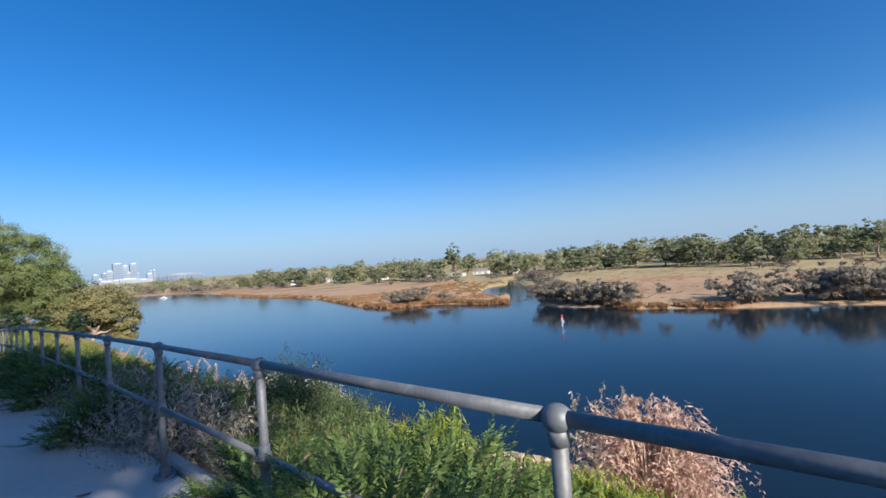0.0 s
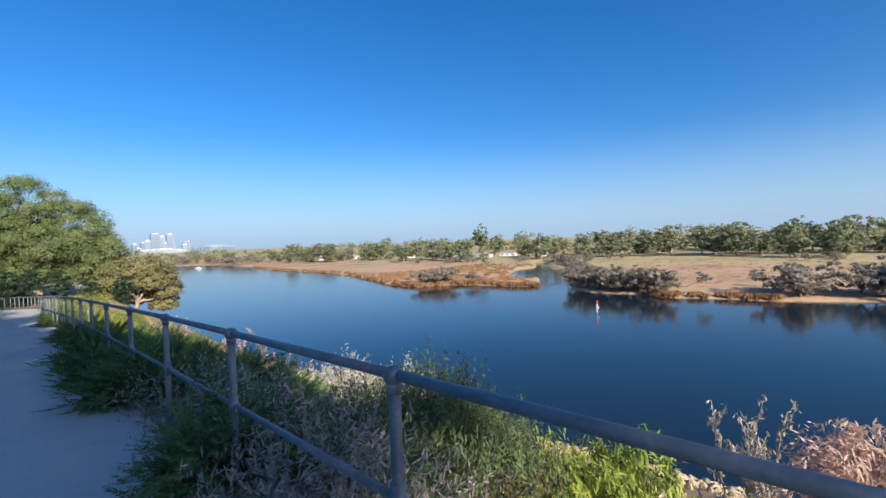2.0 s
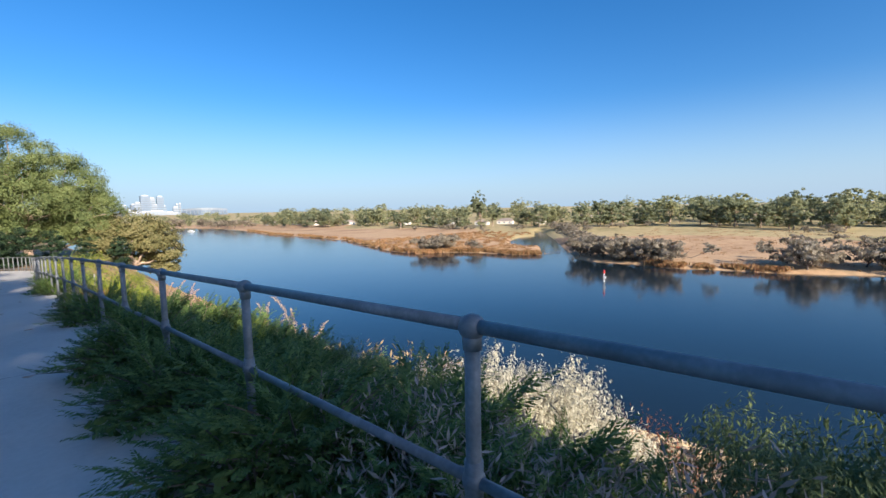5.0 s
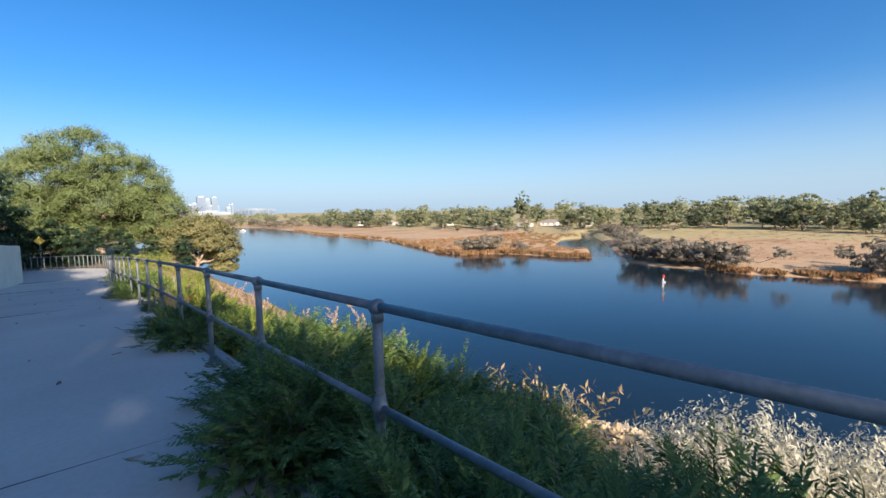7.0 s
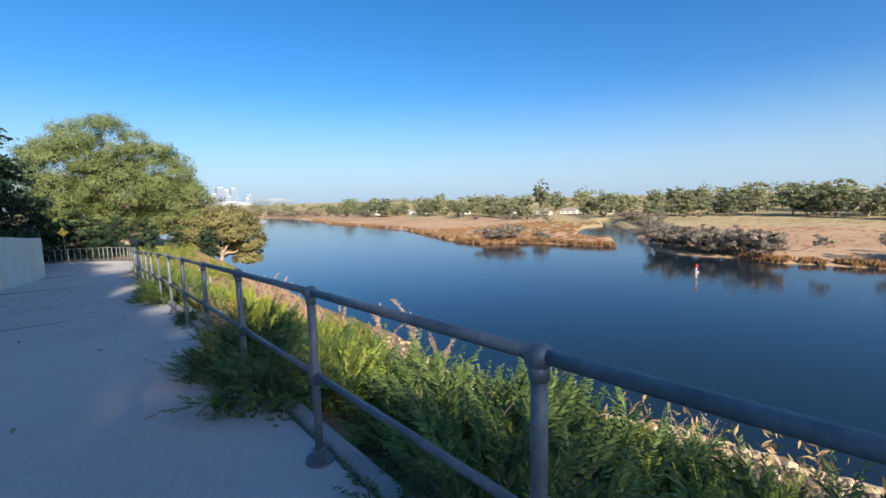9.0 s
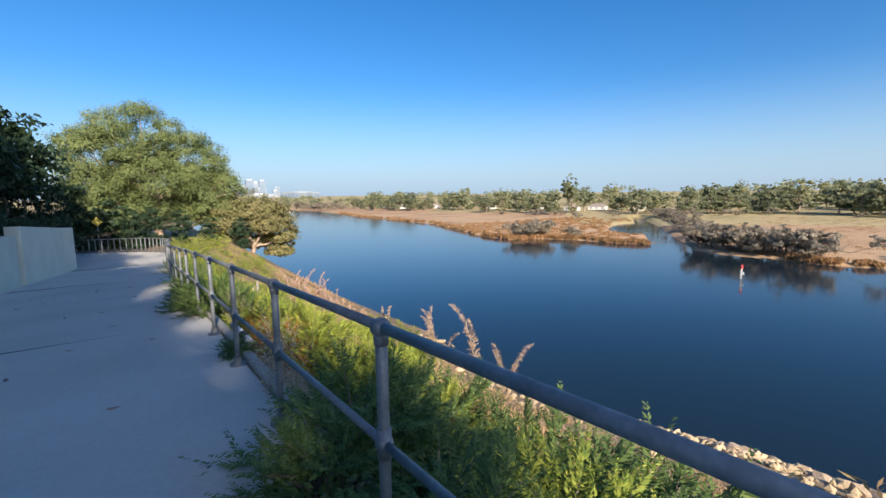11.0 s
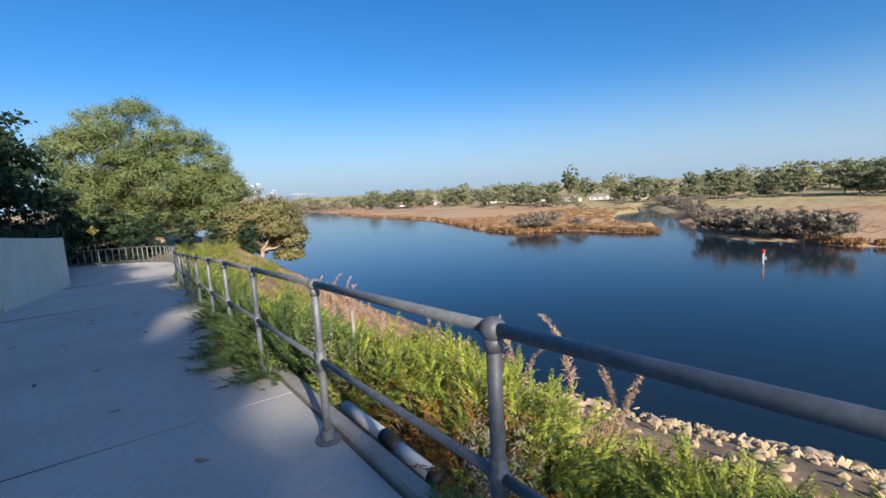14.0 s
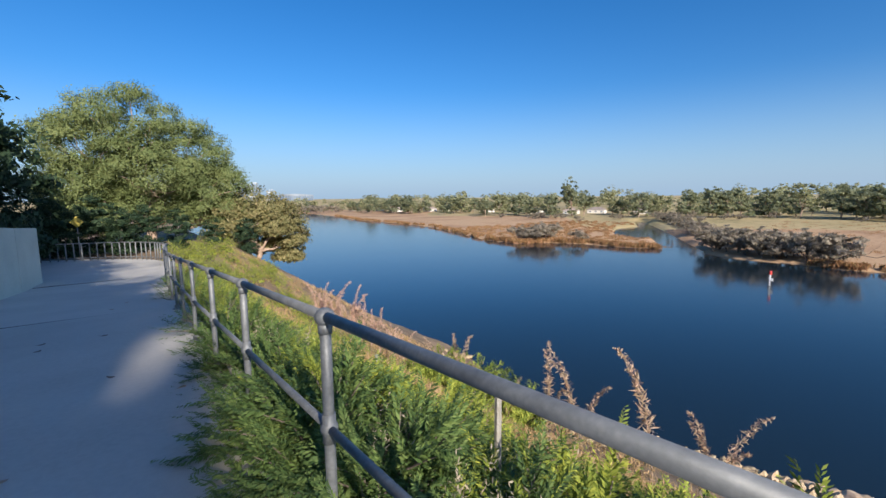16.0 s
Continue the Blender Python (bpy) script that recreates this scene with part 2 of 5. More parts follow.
def fast_mesh(name, verts, quads):
    """A quad mesh out of numpy arrays, quickly."""
    me = bpy.data.meshes.new(name)
    me.vertices.add(len(verts))
    me.vertices.foreach_set("co", np.asarray(verts, dtype=np.float32).ravel())
    me.loops.add(quads.size)
    me.loops.foreach_set("vertex_index", np.asarray(quads, dtype=np.int32).ravel())
    me.polygons.add(len(quads))
    me.polygons.foreach_set("loop_start", np.arange(0, quads.size, 4, dtype=np.int32))
    me.update(calc_edges=True)
    return me


def thing(name, label, category, group="", kind="", at=(0, 0, 0)):
    ob = new(name)
    ob.location = at
    return tagged(ob, label, category, group, kind)


# ---- lie of the land ----
PATH_Y = [-60, -10, 0, 3.6, 7.1, 10.8, 14.28, 17.7, 21.07, 24.4, 30, 35, 42, 50, 60, 90]
PATH_Z = [1.2, 0.22, 0.0, -0.085, -0.2, -0.36, -0.51, -0.69, -0.885, -1.095, -1.50, -1.88, -2.42, -2.75, -3.0, -3.6]
WATER_Z = -17.3
BANK_D = [0.0, 0.35, 1.5, 4.0, 9.0, 18.0, 25.0, 28.5, 31.5, 36.0]
BANK_H = [0.06, 0.25, 0.88, 2.4, 5.65, 11.5, 14.6, 15.8, 17.4, 19.6]
SHORE_Y = [-400, -60, -7, 10, 22, 35, 48, 58, 69, 80, 98, 106, 121, 134, 140, 159, 195, 241, 292, 355, 446, 545, 620, 720, 900]
SHORE_X = [240, 172, 154, 147, 141, 139, 135, 137, 137, 141, 144, 139, 139, 132, 121, 122, 135, 151, 156, 156, 173, 184, 168, 90, -200]


def path_z(y):
    """Height of the path, which falls gently along its run."""
    return (np.interp(y - 1.2, PATH_Y, PATH_Z) + np.interp(y, PATH_Y, PATH_Z) + np.interp(y + 1.2, PATH_Y, PATH_Z)) / 3


def rail_x(y):
    """The rail runs straight, then bows a little towards the river."""
    return 0.0022 * np.clip(y - 26, 0, 22) ** 2


def smooth01(a):
    a = np.clip(a, 0, 1)
    return a * a * (3 - 2 * a)


def shore_out(d, y):
    """The lower bank reaches further out where the river bends away."""
    return np.interp(y, [18, 24, 31, 45], [4.0, 3.6, 2.3, 0.0]) * smooth01((d - 16) / 14)


def bank_z(x, y):
    d = x - 0.16 - rail_x(y) - 5.0 * smooth01((y - 44) / 20)
    d = d - shore_out(d, y)
    drop = np.interp(d, BANK_D, BANK_H)
    drop = drop * np.interp(y, [40, 140], [1.0, 1.03])
    return np.where(d < 0, path_z(y) - 0.14, path_z(y) - drop)


def pond_mask(x, y):
    """How deep inside the inlet behind the reed spit a place lies, 0 to 1."""
    ax, ay, bx, by = 143.0, 88.0, 285.0, 186.0
    t_ = np.clip(((x - ax) * (bx - ax) + (y - ay) * (by - ay)) / ((bx - ax) ** 2 + (by - ay) ** 2), 0, 1)
    dist = np.hypot(x - ax - t_ * (bx - ax), y - ay - t_ * (by - ay))
    chan = smooth01((7.5 - dist) / 5)
    ux, uy = 0.86, 0.51
    px, py = x - 203, y - 140
    e = np.hypot((px * ux + py * uy) / 36, (-px * uy + py * ux) / 10)
    return np.maximum(chan, smooth01((1.15 - e) / 0.35))


def far_z(x, y):
    d = x - np.interp(y, SHORE_Y, SHORE_X)
    base = WATER_Z - 1.6 + 2.2 * smooth01((d + 5) / 6.5) + 0.25 * smooth01((d - 4) / 20)
    rise = 1.1 * smooth01((d - 80) / 90) + 0.011 * np.clip(d - 190, 0, 1100)
    return base + rise - 1.9 * pond_mask(x, y)


def land_z(x, y):
    x, y = np.asarray(x, float), np.asarray(y, float)
    near = bank_z(x, y)
    mid = np.interp(y, [-400, 40, 140, 400, 700], [70, 70, 75, 60, 20])
    far = far_z(x, y)
    return np.where(x < mid, np.maximum(near, -21), np.maximum(far, np.where(x < 118, near, -40)))


def steps(*runs):
    out = []
    for a, b_, s in runs:
        out += list(np.arange(a, b_, s))
    return np.array(out + [runs[-1][1]])


gx = steps((-4200, -400, 380), (-400, -60, 68), (-60, -8, 8), (-8, 0.1, 1.35), (0.1, 12, 0.35), (12, 41, 0.8), (41, 117, 8), (116, 300, 2.6), (300, 480, 15), (480, 1200, 90), (1200, 4600, 400))
gy = steps((-4200, -400, 380), (-400, -60, 34), (-60, -6, 3), (-6, 60, 0.6), (60, 260, 2.5), (260, 740, 8), (740, 1400, 66), (1400, 4600, 320))
GX, GY = np.meshgrid(gx, gy)
GZ = land_z(GX, GY)
wob = np.sin(GX * 0.9 + 1.3 * np.sin(GY * 0.37)) * np.sin(GY * 0.8 + np.sin(GX * 0.5)) * 0.10
GZ = GZ + np.where((GX > 1.0) & (GX < 36) & (GY < 140), wob * np.clip((GX - 1) / 3, 0, 1), 0)
GZ = GZ + np.where((GX > 120) & (GX < 480), 0.10 * np.sin(GX * 0.33 + np.sin(GY * 0.21)) * np.sin(GY * 0.27 + 1), 0)
nx, ny = len(gx), len(gy)
idx = np.arange(nx * ny).reshape(ny, nx)
gq = np.stack([idx[:-1, :-1], idx[:-1, 1:], idx[1:, 1:], idx[1:, :-1]], axis=-1).reshape(-1, 4)
gme = fast_mesh("ground", np.stack([GX, GY, GZ], axis=-1).reshape(-1, 3), gq)
cx, cy = GX[:-1, :-1].ravel() + 1, GY[:-1, :-1].ravel() + 1
fd = cx - np.interp(cy, SHORE_Y, SHORE_X)
zone = np.where(cx < 90, 0, np.where(fd < 105 + 25 * np.sin(cy * 0.03), 1, 2))
zone = np.where((cx < 90) & (cx < -40), 2, zone)
for m in (M_SOIL, M_MARSH, M_PARK):
    gme.materials.append(m)
gme.polygons.foreach_set("material_index", zone.astype(np.int32))
gme.polygons.foreach_set("use_smooth", [True] * len(gme.polygons))
tagged(new("ground", gme), "sandy scrub bank, tan marsh flats and dry parkland", "ground", kind="structure")

bm = bmesh.new()
bmesh.ops.create_grid(bm, x_segments=8, y_segments=24, size=1)
for v in bm.verts:
    v.co = Vector((180 + v.co.x * 170, 420 + v.co.y * 900, WATER_Z))
tagged(part("water", bm, M_WATER, None), "calm dark blue river with soft ripples", "river", kind="structure")

# ---- path ----
LEFT_Y = [-60, 33.9, 34.3, 42.8, 43.2, 44.5, 60]
LEFT_X = [-3.98, -3.98, -3.85, -3.32, -5.0, -11.5, -11.5]
path = thing("pavement", "pale grey concrete footpath with sawn joints", "footpath", kind="structure")
JOINTS = [12.6 + 9.5 * k for k in range(-3, 4)]
for y0, y1 in zip(JOINTS[:-1], JOINTS[1:]):
    bm = bmesh.new()
    rows = []
    for k in range(9):
        y = y0 + 0.005 + (y1 - y0 - 0.010) * k / 8
        xr, xl = rail_x(y) + 0.07, float(np.interp(y, LEFT_Y, LEFT_X))
        z = float(path_z(y))
        rows.append([bm.verts.new((xl + (xr - xl) * j / 6, y, z - 0.004 * (6 - j))) for j in range(7)])
    for a, b_ in zip(rows[:-1], rows[1:]):
        for j in range(6):
            bm.faces.new((a[j], a[j + 1], b_[j + 1], b_[j]))
    edge = [e for e in bm.edges if e.is_boundary]
    r = bmesh.ops.extrude_edge_only(bm, edges=edge)
    for g in r["geom"]:
        if isinstance(g, bmesh.types.BMVert):
            g.co.z -= 0.12
    part("slab", bm, M_CONC, path)
bm = bmesh.new()
rows = []
for k in range(12):
    y = JOINTS[-1] + 0.005 + (57 - JOINTS[-1]) * k / 11
    xr = float(np.interp(y, [43, 46, 48, 50, 52, 54.5, 57], [0.75, 0.95, 1.0, 0.75, 0.0, -3.0, -8.0]))
    xl = -14.0
    rows.append([bm.verts.new((xl + (xr - xl) * j / 4, y, float(path_z(y)))) for j in range(5)])
for a, b_ in zip(rows[:-1], rows[1:]):
    for j in range(4):
        bm.faces.new((a[j], a[j + 1], b_[j + 1], b_[j]))
part("slab", bm, M_CONC, path)
bm = bmesh.new()
for y in JOINTS[1:]:
    z = float(path_z(y))
    box(bm, (-3.9, y - 0.0055, z - 0.10), (rail_x(y) + 0.06, y + 0.0055, z - 0.007))
part("joint_filler", bm, M_JOINT, path, "dark joint filler")

# kerb strip along the river edge of the path
kerb = thing("kerb", "weathered grey concrete kerb along the path edge", "kerb", kind="structure")
ky = [-9 + 2.375 * k for k in range(25)]
for y0, y1 in zip(ky[:-1], ky[1:]):
    bm = bmesh.new()
    ring0, ring1 = [], []
    for ring, y in ((ring0, y0 + 0.004), (ring1, y1 - 0.004)):
        z, x = float(path_z(y)), float(rail_x(y))
        for dx, dz in ((0.085, -0.3), (0.085, 0.035), (0.10, 0.05), (0.185, 0.05), (0.20, 0.035), (0.20, -0.3)):
            ring.append(bm.verts.new((x + dx, y, z + dz)))
    for i in range(6):
        bm.faces.new((ring0[i], ring0[(i + 1) % 6], ring1[(i + 1) % 6], ring1[i]))
    bm.faces.new(ring0[::-1])
    bm.faces.new(ring1)
    bmesh.ops.recalc_face_normals(bm, faces=bm.faces)
    part("kerb_unit", bm, M_KERB, kerb)

# ---- handrail ----
RAIL_H, MID_H = 1.05, 0.55
POST_Y = [-5.4, -3.6, -1.8, 0.0, 1.780, 3.572, 5.372, 7.162, 8.936, 10.812, 12.587, 14.292, 15.998, 17.666, 19.370, 21.050, 22.814, 24.44, 25.95]
POST_Y += [25.95 + 1.68 * k for k in range(1, 13)]
fence = thing("handrail", "two-rail galvanised steel pipe handrail with ball fittings", "handrail")


def ball_fitting(r, h):
    """A cast ball socket: a squashed ball with a collar below."""
    bm = bmesh.new()
    bmesh.ops.create_uvsphere(bm, u_segments=20, v_segments=12, radius=r)
    for v in bm.verts:
        v.co.z *= 0.94
        if v.co.z < -r * 0.5:
            s = 1.0 if v.co.z > -r * 0.8 else 0.9
            v.co.x *= s
            v.co.y *= s
    c = bmesh.ops.create_cone(bm, cap_ends=True, segments=20, radius1=0.030, radius2=0.032, depth=h)
    for v in c["verts"]:
        v.co.z -= r * 0.7 + h * 0.3
    return bm


def mesh_of(name, bm, material, smooth=True):
    me = bpy.data.meshes.new(name)
    bm.to_mesh(me)
    bm.free()
    if smooth:
        me.polygons.foreach_set("use_smooth", [True] * len(me.polygons))
    me.materials.append(material)
    return me


ME_POST = tubes("post", [([(0, 0, -0.12), (0, 0, 0.3), (0, 0, 0.7), (0, 0, RAIL_H)], [0.025] * 4)], 18)
ME_POST.materials.append(M_GALV)
ME_BALL = mesh_of("top_fitting", ball_fitting(0.044, 0.05), M_GALV)
bm = bmesh.new()
bmesh.ops.create_uvsphere(bm, u_segments=18, v_segments=10, radius=0.040)
c = bmesh.ops.create_cone(bm, cap_ends=True, segments=18, radius1=0.031, radius2=0.031, depth=0.13)
ME_MID = mesh_of("mid_fitting", bm, M_GALV)
bm = bmesh.new()
c = bmesh.ops.create_cone(bm, cap_ends=True, segments=22, radius1=0.085, radius2=0.082, depth=0.014)
for v in c["verts"]:
    v.co.z += 0.007
    v.co.y *= 1.15
c = bmesh.ops.create_cone(bm, cap_ends=True, segments=18, radius1=0.044, radius2=0.038, depth=0.07)
for v in c["verts"]:
    v.co.z += 0.045
for sy in (-0.07, 0.07):
    c = bmesh.ops.create_cone(bm, cap_ends=True, segments=6, radius1=0.012, radius2=0.012, depth=0.014)
    for v in c["verts"]:
        v.co += Vector((0, sy, 0.021))
ME_BASE = mesh_of("base_plate", bm, M_GALV, False)

for y in POST_Y:
    x, z = float(rail_x(y)), float(path_z(y))
    p = link_mesh("post", ME_POST, M_GALV, fence)
    p.location = (x, y, z)
    for nm, me, dz in (("top_fitting", ME_BALL, RAIL_H), ("mid_fitting", ME_MID, MID_H), ("base_plate", ME_BASE, 0.001)):
        q = link_mesh(nm, me, M_GALV, p)
        q.location = (0, 0, dz)
for y0, y1 in zip(POST_Y[:-1], POST_Y[1:]):
    for nm, h, r in (("top_rail", RAIL_H + 0.004, 0.0225), ("mid_rail", MID_H, 0.019)):
        a = Vector((float(rail_x(y0)), y0 + 0.012, float(path_z(y0)) + h))
        b_ = Vector((float(rail_x(y1)), y1 - 0.012, float(path_z(y1)) + h))
        me = tubes(nm, [([a, a.lerp(b_, 0.5), b_], [r] * 3)], 18)
        link_mesh(nm, me, M_GALV, fence)

# barrier round the bend, with close-set uprights
bend = thing("bend_barrier", "pale steel barrier with close-set uprights round the bend", "fence")
BEND = [(0.88, 46.1), (0.98, 47.4), (0.9, 48.8), (0.6, 50.1), (0.0, 51.3), (-1.0, 52.4), (-2.4, 53.2), (-4.2, 53.8), (-6.2, 54.2), (-8.5, 54.5), (-11.0, 54.7)]
run, acc = [], 0.0
for (xa, ya), (xb, yb) in zip(BEND[:-1], BEND[1:]):
    n_ = max(1, round(math.hypot(xb - xa, yb - ya) / 0.42))
    run += [(xa + (xb - xa) * k / n_, ya + (yb - ya) * k / n_) for k in range(n_)]
run.append(BEND[-1])
ME_UP = tubes("upright", [([(0, 0, -0.1), (0, 0, 1.0)], [0.032, 0.032])], 8)
ME_UP.materials.append(M_GALV)
for x, y in run:
    u = link_mesh("upright", ME_UP, M_GALV, bend)
    u.location = (x, y, float(path_z(y)))
for nm, h in (("top_rail", 1.0), ("bottom_rail", 0.16)):
    pts = [(x, y, float(path_z(y)) + h) for x, y in BEND]
    link_mesh(nm, tubes(nm, [(pts, [0.024] * len(pts))], 8), M_GALV, bend)

# ---- rendered wall beside the path ----
def wall_run(bm, a, b_, ha, hb, thick=0.28, side=-1):
    """A wall panel from a to b with its top at the given heights above the path."""
    (xa, ya), (xb, yb) = a, b_
    nx_, ny_ = (yb - ya), -(xb - xa)
    q = math.hypot(nx_, ny_)
    nx_, ny_ = side * nx_ / q * thick, side * ny_ / q * thick
    bot, top = [], []
    for (x, y), h in (((xa, ya), ha), ((xb, yb), hb), ((xb + nx_, yb + ny_), hb), ((xa + nx_, ya + ny_), ha)):
        z = float(path_z(y))
        bot.append(bm.verts.new((x, y, z - 0.4)))
        top.append(bm.verts.new((x, y, z + h)))
    bm.faces.new(bot[::-1])
    bm.faces.new(top)
    for i in range(4):
        bm.faces.new((bot[i], bot[(i + 1) % 4], top[(i + 1) % 4], top[i]))
    bmesh.ops.recalc_face_normals(bm, faces=bm.faces)
    bmesh.ops.bevel(bm, geom=[e for e in bm.edges], offset=0.018, segments=2, affect="EDGES")


wall = thing("wall_west", "off-white rendered boundary wall with a stepped top", "wall", kind="structure")
wys = [-24.0, -12.0, 0.0, 12.0, 24.0, 34.25]
for ya, yb in zip(wys[:-1], wys[1:]):
    bm = bmesh.new()
    wall_run(bm, (-3.99, ya), (-3.99, yb - 0.006), 1.62, 1.62)
    part("wall_panel", bm, M_WALL, wall)
bm = bmesh.new()
wall_run(bm, (-3.87, 34.26), (-3.42, 39.7), 1.95, 2.0, 0.4)
part("wall_panel", bm, M_WALL, wall)
bm = bmesh.new()
wall_run(bm, (-3.42, 39.71), (-3.30, 42.9), 2.0, 2.05, 1.2)
part("wall_panel", bm, M_WALL, wall)

# ---- warning sign ----
sx, sy_ = -3.0, 55.6
sz = float(path_z(sy_))
sign = thing("warning_sign", "yellow diamond warning sign on a thin steel pole", "road sign", at=(sx, sy_, sz))
link_mesh("pole", tubes("pole", [([(0, 0, -0.2), (0, 0, 2.1)], [0.03, 0.03])], 10), M_GALV, sign)
bm = bmesh.new()
box(bm, (-0.24, -0.012, -0.24), (0.24, 0.0, 0.24), 0.004)
bmesh.ops.rotate(bm, verts=bm.verts, cent=(0, 0, 0), matrix=Matrix.Rotation(radians(45), 3, "Y"))
bmesh.ops.translate(bm, verts=bm.verts, vec=(0, -0.034, 2.2))
part("sign_face", bm, M_YELLOW, sign, "blank yellow diamond face")

# ---- plants: shapes ----
def put_leaves(name, chunks, material):
    vs, fs, k = [], [], 0
    for v, f in chunks:
        vs.append(v)
        fs.append(f + k)
        k += len(v)
    me = fast_mesh(name, np.concatenate(vs), np.concatenate(fs))
    me.materials.append(material)
    return me


def frond_shrub(name, seed, material, boughs=30, radius=0.8, height=0.6, sprays=9, needles=18, fill=420):
    """Foliage and branch meshes of a mounded conifer: arching boughs carry feathery sprays of short needles, over a dense heart."""
    rng = np.random.default_rng(seed)
    C, N, A, L, W, runs = [], [], [], [], [], []
    for i in range(boughs):
        az = 2.39996 * i + rng.uniform(-0.4, 0.4)
        d = np.array([math.cos(az), math.sin(az), 0.0])
        out = np.array([-d[1], d[0], 0.0])
        rise = (i + 0.5) / boughs
        reach = radius * rng.uniform(0.75, 1.12) * (1.0 - 0.62 * rise ** 1.6)
        top = height * (0.22 + 0.85 * rise) * rng.uniform(0.8, 1.15)
        start = d * radius * 0.08
        mid = d * reach * 0.5 + np.array([0, 0, top * 0.95])
        tip = d * reach + np.array([0, 0, top * (0.62 + 0.5 * rise)]) + out * rng.normal() * 0.12
        runs.append(([Vector(start), Vector((start + 2 * mid + tip) / 4), Vector(tip)], [0.012, 0.008, 0.003]))
        for k in range(sprays):
            s_ = 0.30 + 0.70 * (k + 0.5) / sprays
            p = start * (1 - s_) ** 2 + mid * 2 * s_ * (1 - s_) + tip * s_ * s_
            t_ = (mid - start) * (1 - s_) + (tip - mid) * s_
            t_ = t_ / np.linalg.norm(t_)
            sg = (-1.0, 1.0, 0.0)[k % 3]
            g = t_ * 0.8 + out * sg * rng.uniform(0.45, 0.9) + np.array([0, 0, rng.uniform(0.05, 0.6)]) + rng.normal(size=3) * 0.12
            g = g / np.linalg.norm(g)
            ln = radius * rng.uniform(0.24, 0.40) * (1.1 - 0.35 * s_)
            face = np.array([0, 0, 1.0]) + d * 0.3 - g * g[2]
            face = face / np.linalg.norm(face)
            across = np.cross(face, g)
            q = (np.arange(needles) + rng.uniform(0, 1, needles)) / needles
            turn = rng.uniform(-0.75, 0.75, needles) + np.where(np.arange(needles) % 2 == 0, 0.0, math.pi)
            spread_ = across * np.cos(turn)[:, None] + face * np.sin(turn)[:, None]
            a = g * 0.78 + spread_ * 0.62
            ll = radius * 0.066 * (1.25 - 0.7 * q) * rng.uniform(0.8, 1.2, needles)
            C.append(p + g * (q * ln)[:, None] + a * (ll * 0.45)[:, None])
            N.append(face + spread_ * 0.35 + rng.normal(size=(needles, 3)) * 0.2)
            A.append(a)
            L.append(ll)
            W.append(ll * 0.28)
    fa, fr = rng.uniform(0, 2 * math.pi, fill), np.sqrt(rng.uniform(0, 1, fill))
    C.append(np.stack([np.cos(fa) * fr * radius * 0.72, np.sin(fa) * fr * radius * 0.72, rng.uniform(0.02, 0.75, fill) * height * (1 - fr ** 2.2) + 0.02], axis=1))
    N.append(rng.normal(size=(fill, 3)) + np.array([0, 0, 0.6]))
    A.append(rng.normal(size=(fill, 3)))
    L.append(np.full(fill, radius * 0.15))
    W.append(np.full(fill, radius * 0.06))
    fol = put_leaves(name, [leaves(np.concatenate(C), np.concatenate(N), np.concatenate(L), np.concatenate(W), rng, np.concatenate(A))], material)
    tw = tubes(name + "_twig_frame", runs, 3, False)
    tw.materials.append(M_BARK_DARK)
    return fol, tw


def wand_shrub(name, seed, material, stems=70, height=1.0, radius=0.45, leaf=0.05, steps_=16, lean=0.5, width=0.3, curl=0.0, framed=False):
    """An upright shrub of many leafy wands."""
    rng = np.random.default_rng(seed)
    C, N, A, L, runs = [], [], [], [], []
    for i in range(stems):
        az = rng.uniform(0, 2 * math.pi)
        r = math.sqrt(rng.uniform(0, 1))
        d = np.array([math.cos(az), math.sin(az), 0.0])
        h = height * (1 - 0.45 * r * r) * rng.uniform(0.75, 1.1)
        root = d * radius * 0.5 * r
        if i % 3 == 0:
            far = root + d * radius * r * lean * 1.45 + np.array([0, 0, h * 0.9 - curl * r * 0.8 * h])
            runs.append(([root, (root + far) / 2, far], [0.009, 0.006, 0.002]))
        for k in range(steps_):
            s = (k + 0.3) / steps_
            p = root + d * radius * r * lean * s * 1.6 + np.array([0, 0, h * s - curl * r * s * s * h])
            a = np.array([0, 0, 0.75]) + rng.normal(size=3) * 0.5 + d * 0.3
            ll = leaf * rng.uniform(0.7, 1.4)
            C.append(p + a * ll * 0.4 + rng.normal(size=3) * 0.012)
            N.append(d * 0.8 + rng.normal(size=3) * 0.7 + np.array([0, 0, 0.4]))
            A.append(a)
            L.append(ll)
    L = np.array(L)
    fol = put_leaves(name, [leaves(np.array(C), np.array(N), L, L * width, rng, np.array(A))], material)
    if not framed:
        return fol
    tw = tubes(name + "_twig_frame", runs, 3, False)
    tw.materials.append(M_BARK_DARK)
    return fol, tw


